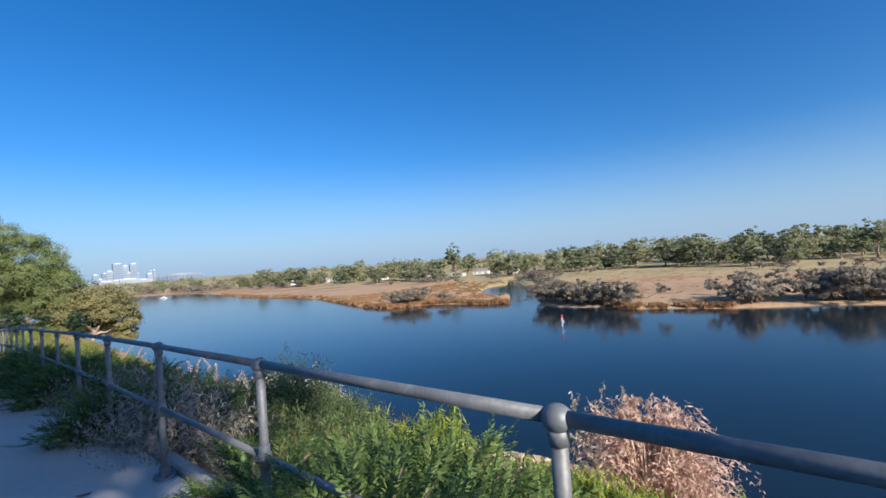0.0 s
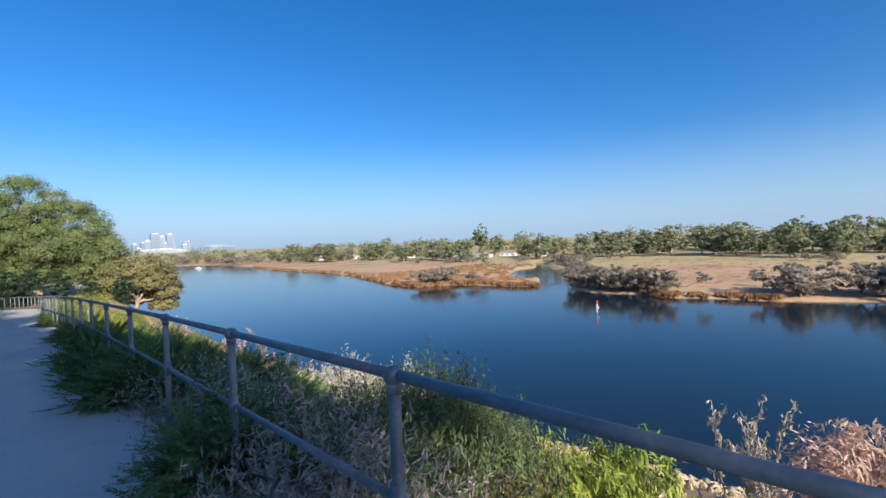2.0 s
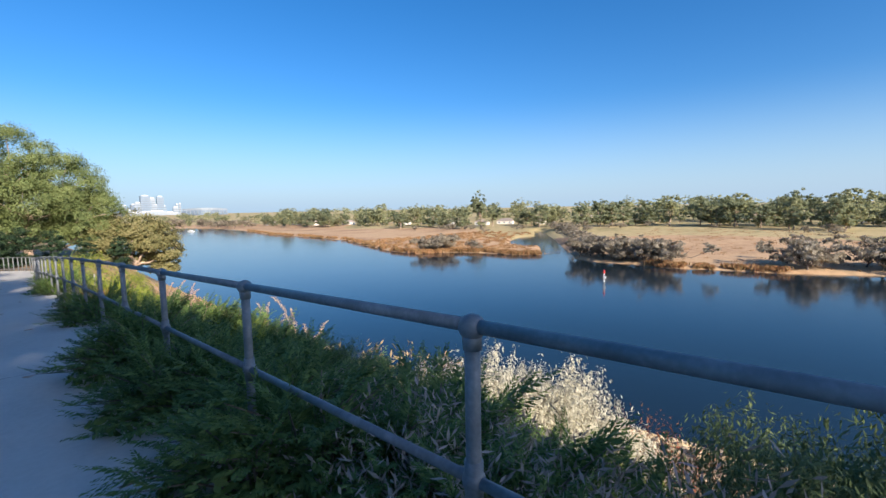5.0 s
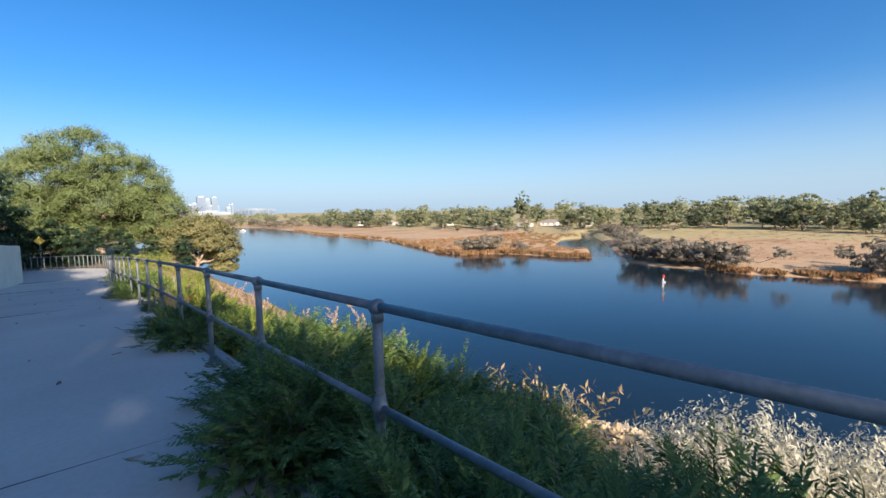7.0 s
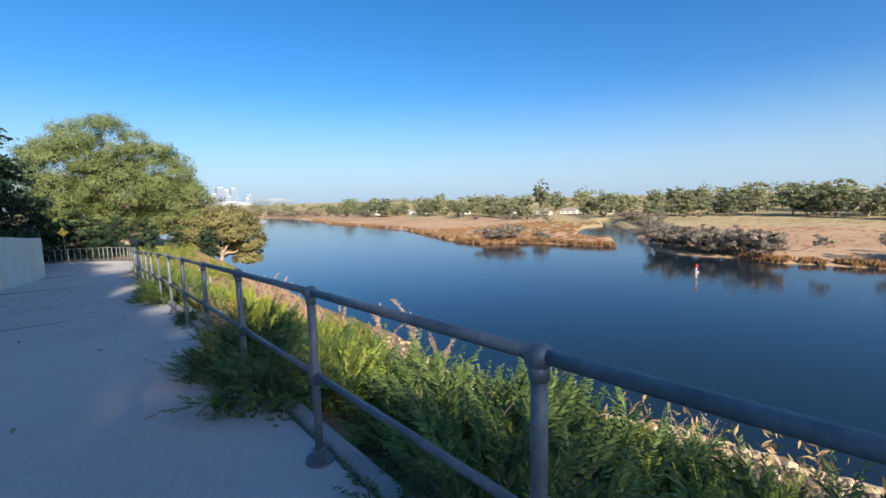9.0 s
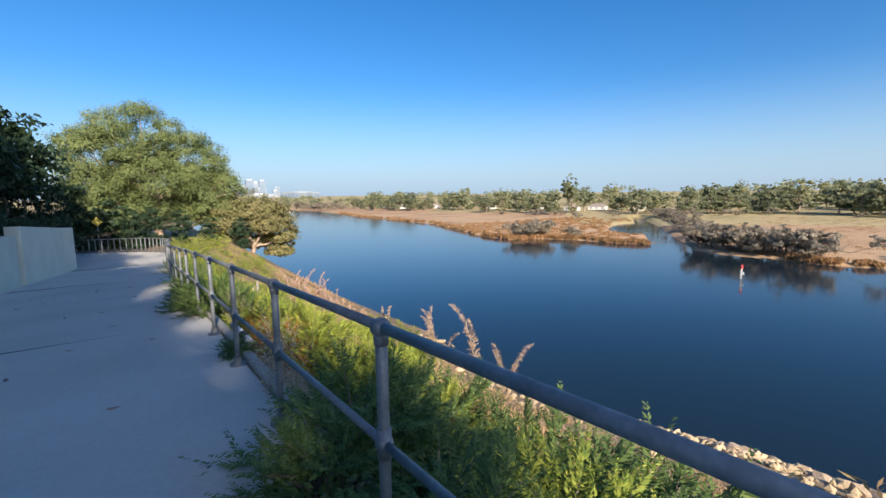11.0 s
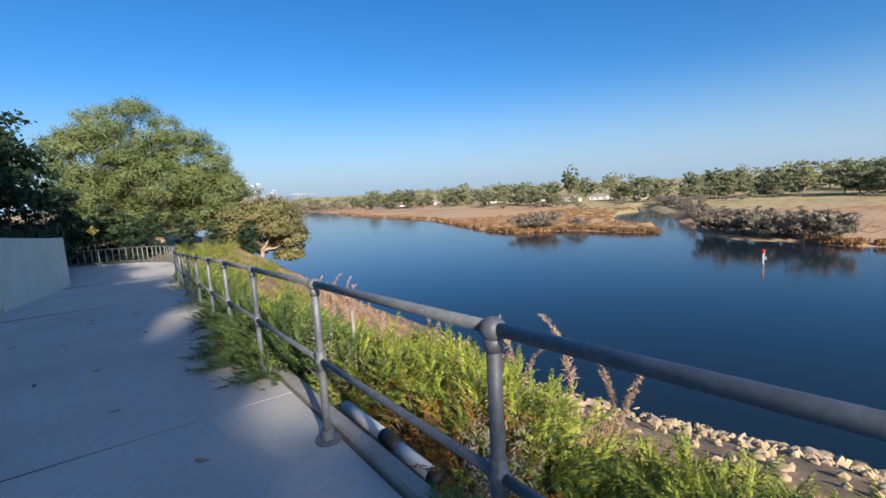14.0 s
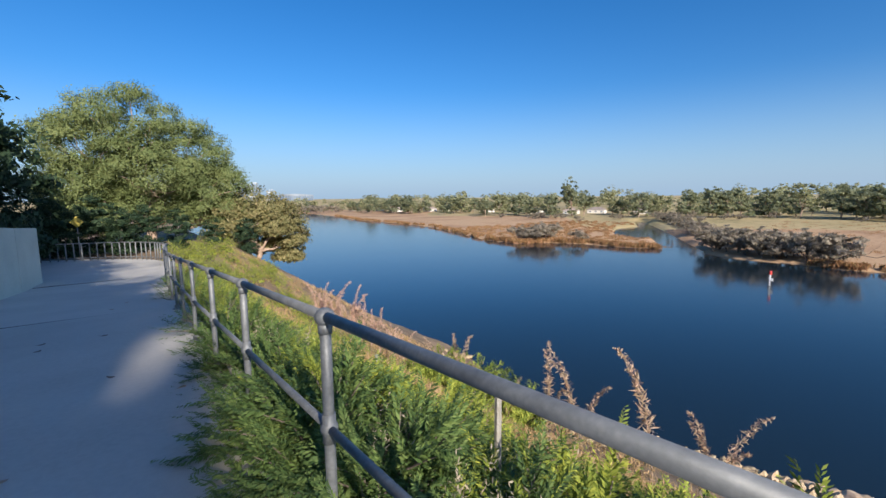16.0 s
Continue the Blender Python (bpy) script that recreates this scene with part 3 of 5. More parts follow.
def cushion(name, seed, material, lobes, per_lobe=1400, leaf=0.10, wid=0.34, up=0.8):
    """Foliage and branch meshes of a dense bush: overlapping lobes packed with upswept leaves in small tufts."""
    rng = np.random.default_rng(seed)
    chunks, runs = [], []
    for c_, r in lobes:
        c_, r = np.array(c_, float), np.array(r, float)
        n_t = per_lobe // 22
        u = rng.normal(size=(n_t, 3))
        u /= np.linalg.norm(u, axis=1, keepdims=True)
        tuft = c_ + u * r * (0.5 + 0.5 * rng.uniform(0, 1, (n_t, 1)) ** 0.5) * rng.uniform(0.85, 1.12, (n_t, 1))
        w = rng.integers(0, n_t, per_lobe)
        lift = rng.uniform(-1, 1, per_lobe)
        grow = u * 0.5 + np.array([0, 0, up])
        grow /= np.linalg.norm(grow, axis=1, keepdims=True)
        pos = tuft[w] + grow[w] * lift[:, None] * 0.13 + rng.normal(size=(per_lobe, 3)) * 0.035
        pos[:, 2] = np.maximum(pos[:, 2], 0.03)
        a = grow[w] + rng.normal(size=(per_lobe, 3)) * 0.32
        ll = leaf * rng.uniform(0.6, 1.3, per_lobe)
        chunks.append(leaves(pos, u[w] + rng.normal(size=(per_lobe, 3)) * 0.5, ll, ll * wid, rng, a))
        for k in range(7):
            q = tuft[rng.integers(0, n_t)]
            runs.append(([(c_[0] * 0.3, c_[1] * 0.3, 0.0), ((c_[0] * 0.3 + q[0]) / 2, (c_[1] * 0.3 + q[1]) / 2, q[2] * 0.6), q], [0.016, 0.010, 0.003]))
    tw = tubes(name + "_twig_frame", runs, 4, False)
    tw.materials.append(M_BARK_DARK)
    return put_leaves(name, chunks, material), tw


def bush_lobes(seed, height, width, n_=5, peak=0.75):
    rng = np.random.default_rng(seed)
    out = []
    for k in range(n_):
        a, r = 6.28 * k / n_ + rng.uniform(-0.4, 0.4), width * 0.5 * rng.uniform(0.4, 1.0) * (k > 0)
        h = height * rng.uniform(peak, 1.0) * (1.0 if k == 0 else 0.85)
        out.append(((r * math.cos(a), r * math.sin(a), h * 0.48), (width * 0.36, width * 0.36, h * 0.5)))
    return out


def weeping_shrub(name, seed, material, strands=150, height=2.2, radius=1.3, leaf=0.10):
    """A dead, arching shrub: strands rise, bow over and hang, set with short side twigs."""
    rng = np.random.default_rng(seed)
    C, N, A, L, runs = [], [], [], [], []
    for i in range(strands):
        az = rng.normal(0.4, 1.3)
        d = np.array([math.cos(az), math.sin(az), 0.0])
        reach, top = radius * rng.uniform(0.35, 1.0), height * rng.uniform(0.6, 1.0)
        m = 26
        if i % 12 == 0:
            bow = [Vector(d * reach * s + np.array([0, 0, top * (2.6 * s - 2.3 * s * s) * 1.25])) for s in (0.0, 0.15, 0.3, 0.5, 0.7)]
            runs.append((bow, [0.026, 0.020, 0.014, 0.009, 0.004]))
        for k in range(m):
            s = (k + rng.uniform()) / m
            p = d * reach * s + np.array([0, 0, top * (2.6 * s - 2.3 * s * s) * 1.25]) + rng.normal(size=3) * 0.02
            if p[2] < 0.02:
                continue
            a = d * reach + np.array([0, 0, top * (2.6 - 4.6 * s) * 1.25])
            a = a / np.linalg.norm(a) + rng.normal(size=3) * 0.45
            C.append(p)
            N.append(rng.normal(size=3) + np.array([0, 0, 0.5]))
            A.append(a)
            L.append(leaf * rng.uniform(0.7, 1.4))
    L = np.array(L)
    tw = tubes(name + "_twig_frame", runs, 4, False)
    tw.materials.append(M_BARK)
    return put_leaves(name, [leaves(np.array(C), np.array(N), L, L * 0.22, rng, np.array(A))], material), tw


def plume_plant(name, seed, material, height=2.4, stems=3):
    """Tall dead stems, each with a drooping feathery head."""
    rng = np.random.default_rng(seed)
    C, N, A, L, W = [], [], [], [], []
    for i in range(stems):
        az = rng.uniform(0, 6.28)
        d = np.array([math.cos(az), math.sin(az), 0.0])
        h = height * rng.uniform(0.7, 1.0)
        for k in range(46):
            s = k / 45
            p = d * 0.55 * s ** 2.2 * (h / 2.4) + np.array([0, 0, h * (s - 0.16 * s ** 5)])
            t_ = d * 1.2 * s ** 1.2 * 0.55 + np.array([0, 0, 1 - 0.8 * s ** 4])
            C.append(p); N.append(rng.normal(size=3)); A.append(t_); L.append(h / 26); W.append(0.026 * (1.2 - s))
            if s > 0.42:
                for q in range(5):
                    a = rng.normal(size=3) * 0.8 + t_ * 0.5
                    ll = 0.20 * (1.25 - s) * rng.uniform(0.6, 1.2)
                    a = a / np.linalg.norm(a)
                    C.append(p + a * ll * 0.5); N.append(rng.normal(size=3)); A.append(a); L.append(ll); W.append(0.018)
    return put_leaves(name, [leaves(np.array(C), np.array(N), np.array(L), np.array(W), rng, np.array(A))], material)


def limb(rng, a, b_, r0, r1, wob=0.12, n_=5):
    a, b_ = Vector(a), Vector(b_)
    q = (b_ - a).length
    pts = [a.lerp(b_, k / n_) + Vector(rng.normal(size=3)) * wob * q * 0.3 * (0 < k < n_) for k in range(n_ + 1)]
    return pts, [r0 + (r1 - r0) * k / n_ for k in range(n_ + 1)]


def tree_meshes(name, seed, lobes, trunk_to, trunk_r, leaf_m, bark_m, per_lobe=3000, leaf=0.22, forks=1, shell=0.55, wid=0.45, sides=8):
    """Trunk and crown meshes: tapered limbs reach into each lobe, leaves crowd in uneven clumps towards its skin."""
    rng = np.random.default_rng(seed)
    runs = [limb(rng, (0, 0, -0.5), trunk_to, trunk_r, trunk_r * 0.7)]
    for (c, r) in lobes:
        if c[2] < trunk_to[2] * 1.25:
            continue
        base = Vector(trunk_to) * rng.uniform(0.55, 1.0)
        tip = Vector(c) - Vector((0, 0, r[2] * 0.25))
        runs.append(limb(rng, base, tip, trunk_r * 0.5, trunk_r * 0.14, 0.2))
        for k in range(forks):
            a = Vector(c) + Vector([rng.normal() * q * 0.5 for q in r])
            runs.append(limb(rng, base.lerp(tip, rng.uniform(0.4, 0.8)), a, trunk_r * 0.22, trunk_r * 0.05, 0.2, 4))
    tme = tubes(name + "_trunk", runs, sides)
    tme.materials.append(bark_m)
    chunks = []
    for (c, r) in lobes:
        r = np.array(r)
        n_cl = max(10, per_lobe // 45)
        u = rng.normal(size=(n_cl, 3))
        u /= np.linalg.norm(u, axis=1, keepdims=True)
        u[:, 2] = np.where(u[:, 2] < -0.35, u[:, 2] * 0.5, u[:, 2])
        rad = shell + (1 - shell) * rng.uniform(0, 1, (n_cl, 1)) ** 0.7
        rad = rad * rng.uniform(0.82, 1.12, (n_cl, 1))
        cl = np.array(c) + u * rad * r
        size = rng.uniform(0.09, 0.19, n_cl) * float(np.mean(r))
        which = rng.integers(0, n_cl, per_lobe)
        off = np.clip(rng.normal(size=(per_lobe, 3)), -1.7, 1.7) * size[which][:, None] * np.array([1.0, 1.0, 0.55])
        pos = cl[which] + off
        nor = u[which] * 1.3 + rng.normal(size=(per_lobe, 3)) * 0.6 + np.array([0, 0, 0.35])
        ll = leaf * rng.uniform(0.6, 1.3, per_lobe)
        chunks.append(leaves(pos, nor, ll, ll * wid, rng))
    return tme, put_leaves(name + "_crown", chunks, leaf_m)


def plant_tree(name, meshes, at, scale, yaw, label, category="tree", group=""):
    ob = thing(name, label, category, group, at=at)
    ob.scale = scale if isinstance(scale, tuple) else (scale,) * 3
    ob.rotation_euler = (0, 0, yaw)
    link_mesh("trunk", meshes[0], None, ob)
    link_mesh("crown", meshes[1], None, ob)
    return ob


def plant(name, me, x, y, label, category, group, scale=1.0, yaw=None, sink=0.05):
    ob = thing(name, label, category, group) if isinstance(me, tuple) else tagged(new(name, me), label, category, group)
    if isinstance(me, tuple):
        link_mesh("foliage", me[0], None, ob)
        link_mesh("twig_frame", me[1], None, ob)
    z = float(land_z(x, y)) if x > 0.1 else float(path_z(y)) + 0.02
    ob.location = (x, y, z - sink * scale)
    ob.rotation_euler = (random.uniform(-0.08, 0.08), random.uniform(-0.08, 0.08), random.uniform(0, 6.28) if yaw is None else yaw)
    ob.scale = (scale, scale, scale * random.uniform(0.9, 1.12))
    return ob


# ---- plants on the near bank ----
random.seed(11)
JUNI_NEAR = [frond_shrub("juniper", 20 + i, L_JUNI, 36, 0.85, 0.54, 9, 24) for i in range(3)]
JUNI = [frond_shrub("juniper", 24 + i, L_JUNI, 26, 0.9, 0.58, 7, 10, 260) for i in range(3)]
LIME_NEAR = [frond_shrub("lime_juniper", 30 + i, L_LIME, 36, 0.85, 0.66, 9, 24) for i in range(2)]
LIME = [frond_shrub("lime_juniper", 33 + i, L_LIME, 26, 0.9, 0.66, 7, 10, 260) for i in range(2)]
RUST = [frond_shrub("rust_juniper", 40, L_RUST, 24, 0.65, 0.5, 7, 12, 160)]
HEATH = [wand_shrub("grey_heath", 50 + i, L_GREYTWIG, 60, 0.62, 0.36, 0.05, 17, 0.7, 0.2) for i in range(3)]
STRAW = [wand_shrub("straw_tuft", 55 + i, L_STRAW, 34, 0.80, 0.22, 0.034, 30, 0.5, 0.26) for i in range(2)]
BROOM = [cushion("lime_broom", 60 + i, L_LIME, bush_lobes(60 + i, 1.75, 1.25, 6, 0.6), 850, 0.15, 0.15, 1.6) for i in range(2)]
GREENB = [cushion("green_bush", 65 + i, L_OLIVE, bush_lobes(65 + i, 1.7, 1.5, 6, 0.75), 2700, 0.062, 0.24, 1.2) for i in range(3)]
SILVER = [cushion("silver_bush", 70 + i, L_SILVER, bush_lobes(70 + i, 2.0, 1.5, 7, 0.7), 3400, 0.06, 0.26, 1.1) for i in range(2)]
TANB = [wand_shrub("tan_bush", 75 + i, L_DRY, 100, 0.5, 0.7, 0.075, 10, 1.0, 0.25, 0.3) for i in range(2)]
REDB = [wand_shrub("red_weed", 78, L_RED, 90, 1.6, 0.8, 0.055, 28, 0.9, 0.3)]

G_J, G_L, G_H, G_D = "dark junipers along the path edge", "lime green shrubs on the bank", "grey heath tufts by the handrail", "dry shrubs on the bank"
T_J = "low spreading dark green juniper spilling over the path edge"
T_L = "bright yellow-green feathery shrub on the river bank"
T_H = "small grey-brown twiggy heath beside the handrail"
T_D = "dry tan tufted bush on the sandy bank"
OPEN_BASES = [(3.6, 0.75), (14.28, 0.8), (19.34, 0.75), (21.07, 0.7)]
y = -3.0
while y < 46:
    clear = any(abs(y - a) < w for a, w in OPEN_BASES) or 17.2 < y < 21.6
    if not clear:
        reach_x = -0.02 if y < 4.2 else 0.12 if y < 16 else 0.36
        if 30 < y < 32.5 or 34.5 < y < 36 or y > 38:
            pass
        else:
            me = random.choice(JUNI_NEAR if y < 28 else JUNI)
            plant("juniper_shrub", me, rail_x(y) + reach_x + random.uniform(-0.05, 0.25) + 0.12 * (y < 10), y, T_J, "shrub", G_J, random.uniform(0.75, 1.0))
    y += random.uniform(0.55, 0.75)
for x, y, s in ((-0.10, 5.6, 0.7), (-0.12, 8.6, 0.8), (-0.15, 10.2, 0.85), (-0.16, 11.7, 0.8), (-0.05, 16.6, 0.6), (0.15, 22.75, 0.72), (0.12, 23.4, 0.8), (0.12, 24.2, 0.8), (0.4, 23.0, 0.9), (0.4, 24.0, 0.95), (0.05, 19.75, 0.3), (0.15, 26.0, 0.7)):
    plant("juniper_shrub", random.choice(JUNI_NEAR), x, y, T_J, "shrub", G_J, s)
for k in range(75):
    y = random.uniform(-2, 18)
    x = random.uniform(0.9, 3.4)
    if (y < 8 and x > 1.5) or (y > 12.5 and x > 1.9):
        continue
    plant("juniper_shrub", random.choice(JUNI_NEAR if x < 2.4 else JUNI), x, y, "dense dark green juniper on the upper bank", "shrub", G_J, random.uniform(0.85, 1.2) * (0.7 if x > 2.2 and 7 < y < 11.5 else 1.1 if 7.5 < y < 16.5 else 1.0))
for k in range(190):
    y = random.uniform(11.5, 44)
    x = rail_x(y) + random.uniform(0.5, 2.7)
    if 17.0 < y < 21.8 and x < 1.0:
        continue
    if random.random() < (0.3 if y < 17 else 0.12):
        plant("juniper_shrub", random.choice(JUNI), x, y, "dense dark green juniper on the upper bank", "shrub", G_J, random.uniform(0.7, 1.0) * (0.45 if x > 2.0 else 0.65 if x > 1.5 else 1.0))
    else:
        plant("lime_shrub", random.choice(LIME_NEAR if x < 2.6 and y < 27 else LIME), x, y, T_L, "shrub", G_L, random.uniform(0.85, 1.12) * ((0.36 if x > 2.2 else 0.55 if x > 1.6 else 0.9) if y < 24 else (0.6 if x > 2.2 else 0.75)))
for x, y in ((0.7, 20.4), (0.75, 21.2), (0.7, 21.9), (0.85, 22.6)):
    plant("rust_shrub", RUST[0], x, y, "orange-brown dying juniper beside the handrail", "shrub", "dying junipers", random.uniform(0.7, 0.95))
for k in range(46):
    y = random.uniform(3.9, 9.5)
    x = random.uniform(0.1, 0.9) if y < 7.5 else random.uniform(0.4, 1.6)
    plant("heath_tuft", random.choice(HEATH), x, y, T_H, "shrub", G_H, random.uniform(0.9, 1.4))
for x, y in ((0.85, 20.2), (0.8, 21.9), (0.7, 22.3), (0.8, 23.2), (1.5, 22.8), (1.7, 23.4), (2.0, 24.2), (1.2, 25.1), (0.9, 26.4), (0.5, 18.3), (0.6, 17.6), (1.3, 27.5)):
    for q in range(1 + (y > 21)):
        plant("heath_tuft", random.choice(STRAW), x - 0.15 + random.uniform(-0.2, 0.2), y + random.uniform(-0.2, 0.2), "pale straw-grey dried heath tuft among green shrubs", "shrub", G_H, random.uniform(0.75, 1.15))
for x, y, s in ((1.95, 5.55, 1.08), (2.4, 5.3, 0.98), (2.85, 5.5, 1.0), (1.5, 6.2, 0.78), (2.4, 6.3, 0.95), (3.2, 6.2, 0.95), (2.2, 11.6, 0.7), (2.9, 12.4, 0.7), (3.3, 13.4, 0.6), (4.4, 12.6, 0.75), (2.9, 8.0, 0.55)):
    plant("green_shrub", random.choice(GREENB), x, y, "tall dark olive green bushy shrub on the bank", "shrub", "olive shrubs on the bank", s)
for x, y, s in ((8.4, 32.0, 1.6), (9.0, 31.0, 1.4), (7.8, 33.0, 1.5), (8.0, 30.0, 1.2)):
    plant("green_shrub", random.choice(BROOM), x, y, "rounded fresh green bush high on the bank", "shrub", "olive shrubs on the bank", s)
for x, y, s in ((3.6, 4.6, 1.15), (3.1, 4.4, 0.8), (3.9, 4.1, 0.85), (2.5, 3.6, 0.5), (4.3, 2.6, 0.95), (4.8, 2.0, 0.9), (3.3, 1.8, 0.5), (4.4, 1.1, 0.85), (4.0, 8.9, 0.6), (4.6, 8.5, 0.6), (3.5, 9.3, 0.55)):
    plant("broom_bush", random.choice(BROOM), x, y, "sunlit yellow-green broom bush on the bank", "shrub", "broom bushes", s)
for x, y, s in ((4.05, 10.35, 1.08), (4.5, 9.9, 0.98), (4.95, 9.45, 1.1), (5.35, 9.0, 1.0), (3.6, 10.9, 0.7), (4.8, 10.3, 0.95)):
    plant("silver_bush", random.choice(SILVER), x, y, "sunlit silvery white cushion bush on the bank", "shrub", "silver bushes", s)
for x, y, s in ((2.5, 2.9, 1.0), (3.0, 3.2, 1.0), (2.3, 4.3, 0.85), (3.6, 3.4, 0.9), (4.6, 3.9, 1.0), (5.2, 4.6, 1.1), (4.2, 5.2, 1.0), (4.1, 13.4, 2.2), (4.4, 13.0, 2.0), (6.6, 16.0, 1.4)):
    plant("tan_bush", random.choice(TANB), x, y, T_D, "shrub", G_D, s)
for x, y, s in ((5.9, 8.7, 1.1), (6.4, 8.2, 1.05), (6.8, 7.7, 0.9), (5.0, 4.9, 0.6), (1.8, 4.2, 0.45)):
    plant("red_weed", REDB[0], x, y, "dried red-brown weed on the bank", "shrub", "red weeds", s)
for k in range(90):
    y = random.uniform(-4, 44)
    x = random.uniform(5.0, 11.5)
    plant("tan_bush", random.choice(TANB + TANB + HEATH), x, y, T_D, "shrub", G_D, random.uniform(0.7, 1.3))
for k in range(40):
    y = random.uniform(27, 58)
    x = rail_x(y) + random.uniform(4.6, 9)
    plant("lime_shrub", random.choice(LIME), x, y, T_L, "shrub", G_L, random.uniform(0.6, 0.95))
for k in range(30):
    y = random.uniform(45, 62)
    x = random.uniform(1.6, 8)
    plant("lime_shrub", random.choice(LIME), x, y, T_L, "shrub", G_L, random.uniform(0.8, 1.3))

TAM = weeping_shrub("dead_tamarisk", 5, L_PINK, 420, 2.3, 1.15, 0.085)
plant("dead_tamarisk", TAM, 7.0, 2.2, "dead pinkish brown weeping shrub on the bank", "shrub", "dead weeping shrubs", 1.5, 0.3)
plant("dead_tamarisk", TAM, 7.4, 1.5, "dead pinkish brown weeping shrub on the bank", "shrub", "dead weeping shrubs", 1.2, 1.2)
PLUME = [plume_plant("plume", 80 + i, L_PLUME, 2.4, 2 + i) for i in range(3)]
PINK_PLUME = [plume_plant("pink_plume", 84 + i, L_PINK, 2.2, 3 + i) for i in range(2)]
for x, y, s, v in ((8.7, 25.8, 2.0, 0), (8.95, 24.8, 1.45, 2), (8.2, 27.6, 1.6, 1), (8.4, 28.7, 1.6, 1), (9.0, 33.3, 1.55, 2), (8.7, 34.1, 1.3, 1), (7.9, 29.6, 0.9, 2), (6.6, 36.5, 0.8, 1)):
    plant("plume_grass", PLUME[v], x, y, "tall dead plume stalk with a drooping feathery head", "grass", "dead plumes", s)
for x, y, s in ((7.0, 42.4, 1.9), (7.5, 41.8, 2.0), (8.0, 41.0, 2.1), (8.4, 40.2, 2.0), (8.9, 39.4, 1.85), (9.2, 38.6, 1.7), (7.3, 43.2, 1.8), (8.7, 37.8, 1.5)):
    plant("pink_plume", PINK_PLUME[1], x, y, "pale pink-brown feathery dried shrub on the bank", "shrub", "pink plumes", s * 0.82)
    plant("pink_plume", PINK_PLUME[0], x + 0.2, y - 0.3, "pale pink-brown feathery dried shrub on the bank", "shrub", "pink plumes", s * 0.7)


def twig_plant(name, seed, stems=4, height=3.2):
    """Foliage and stem meshes of a sparse pale shrub: bent forking stems, each with small buds crowding its upper half."""
    rng = np.random.default_rng(seed)
    runs, C, A = [], [], []
    for i in range(stems):
        az = rng.uniform(0, 6.28)
        d = np.array([math.cos(az), math.sin(az), 0.0])
        h = height * rng.uniform(0.55, 1.0)
        pts = [d * 0.12 + d * h * 0.26 * s_ ** 1.3 + np.array([0, 0, h * s_]) + rng.normal(size=3) * 0.05 * s_ for s_ in np.linspace(0, 1, 8)]
        lines = [(pts, 0.022)]
        for k in range(5):
            j = rng.integers(2, 7)
            out = d * rng.uniform(0.1, 0.5) + rng.normal(size=3) * 0.35 + np.array([0, 0, 0.8])
            out = out / np.linalg.norm(out) * h * rng.uniform(0.12, 0.32)
            lines.append(([pts[j], pts[j] + out * 0.5 + rng.normal(size=3) * 0.03, pts[j] + out], 0.012))
        for ln_, r0 in lines:
            runs.append(([Vector(p) for p in ln_], [r0 * (1 - 0.7 * k / (len(ln_) - 1)) for k in range(len(ln_))]))
            for a_, b_ in zip(ln_[len(ln_) // 2 - 1:-1], ln_[len(ln_) // 2:]):
                for k in range(16):
                    C.append(a_ + (b_ - a_) * rng.uniform() + rng.normal(size=3) * 0.035)
                    A.append((b_ - a_) / np.linalg.norm(b_ - a_) + rng.normal(size=3) * 0.5)
    n_ = len(C)
    ll = rng.uniform(0.07, 0.14, n_)
    fol = put_leaves(name, [leaves(np.array(C), rng.normal(size=(n_, 3)), ll, ll * 0.34, rng, np.array(A))], L_STRAW)
    tw = tubes(name + "_stems", runs, 5)
    tw.materials.append(L_STRAW)
    return fol, tw


THIN = [twig_plant("pale_twigs", 90 + i) for i in range(2)]
for x, y, s in ((9.2, 4.3, 1.15), (9.2, 3.5, 1.05), (10.9, 3.3, 1.0), (11.0, 1.2, 0.9), (8.9, 5.0, 0.65), (10.2, 21.5, 0.5), (7.9, 15.6, 0.7), (8.4, 15.1, 0.65)):
    plant("twig_shrub", random.choice(THIN), x, y, "pale slender twiggy shrub standing on the bank", "shrub", "twig shrubs", s)


def blades(name, seed, n_, place, height, material, label):
    """Countless grass blades over the ground, as one object."""
    rng = np.random.default_rng(seed)
    x, y = place(rng, n_)
    z = land_z(x, y)
    h = height * rng.uniform(0.5, 1.4, n_)
    a = np.stack([rng.normal(size=n_) * 0.45, rng.normal(size=n_) * 0.45, np.ones(n_)], axis=1)
    c = np.stack([x, y, z + h * 0.42], axis=1)
    nrm = rng.normal(size=(n_, 3)) * np.array([1, 1, 0.3])
    me = put_leaves(name, [leaves(c, nrm, h, np.maximum(0.018, h * 0.09), rng, a)], material)
    return tagged(new(name, me), label, "grass", kind="stuff")


def bank_patches(x0, x1, y0, y1, clumps, spread):
    def place(rng, n_):
        cx_, cy_ = rng.uniform(x0, x1, clumps), rng.uniform(y0, y1, clumps)
        w = rng.integers(0, clumps, n_)
        return np.clip(cx_[w] + rng.normal(size=n_) * spread, 0.6, 30), cy_[w] + rng.normal(size=n_) * spread
    return place


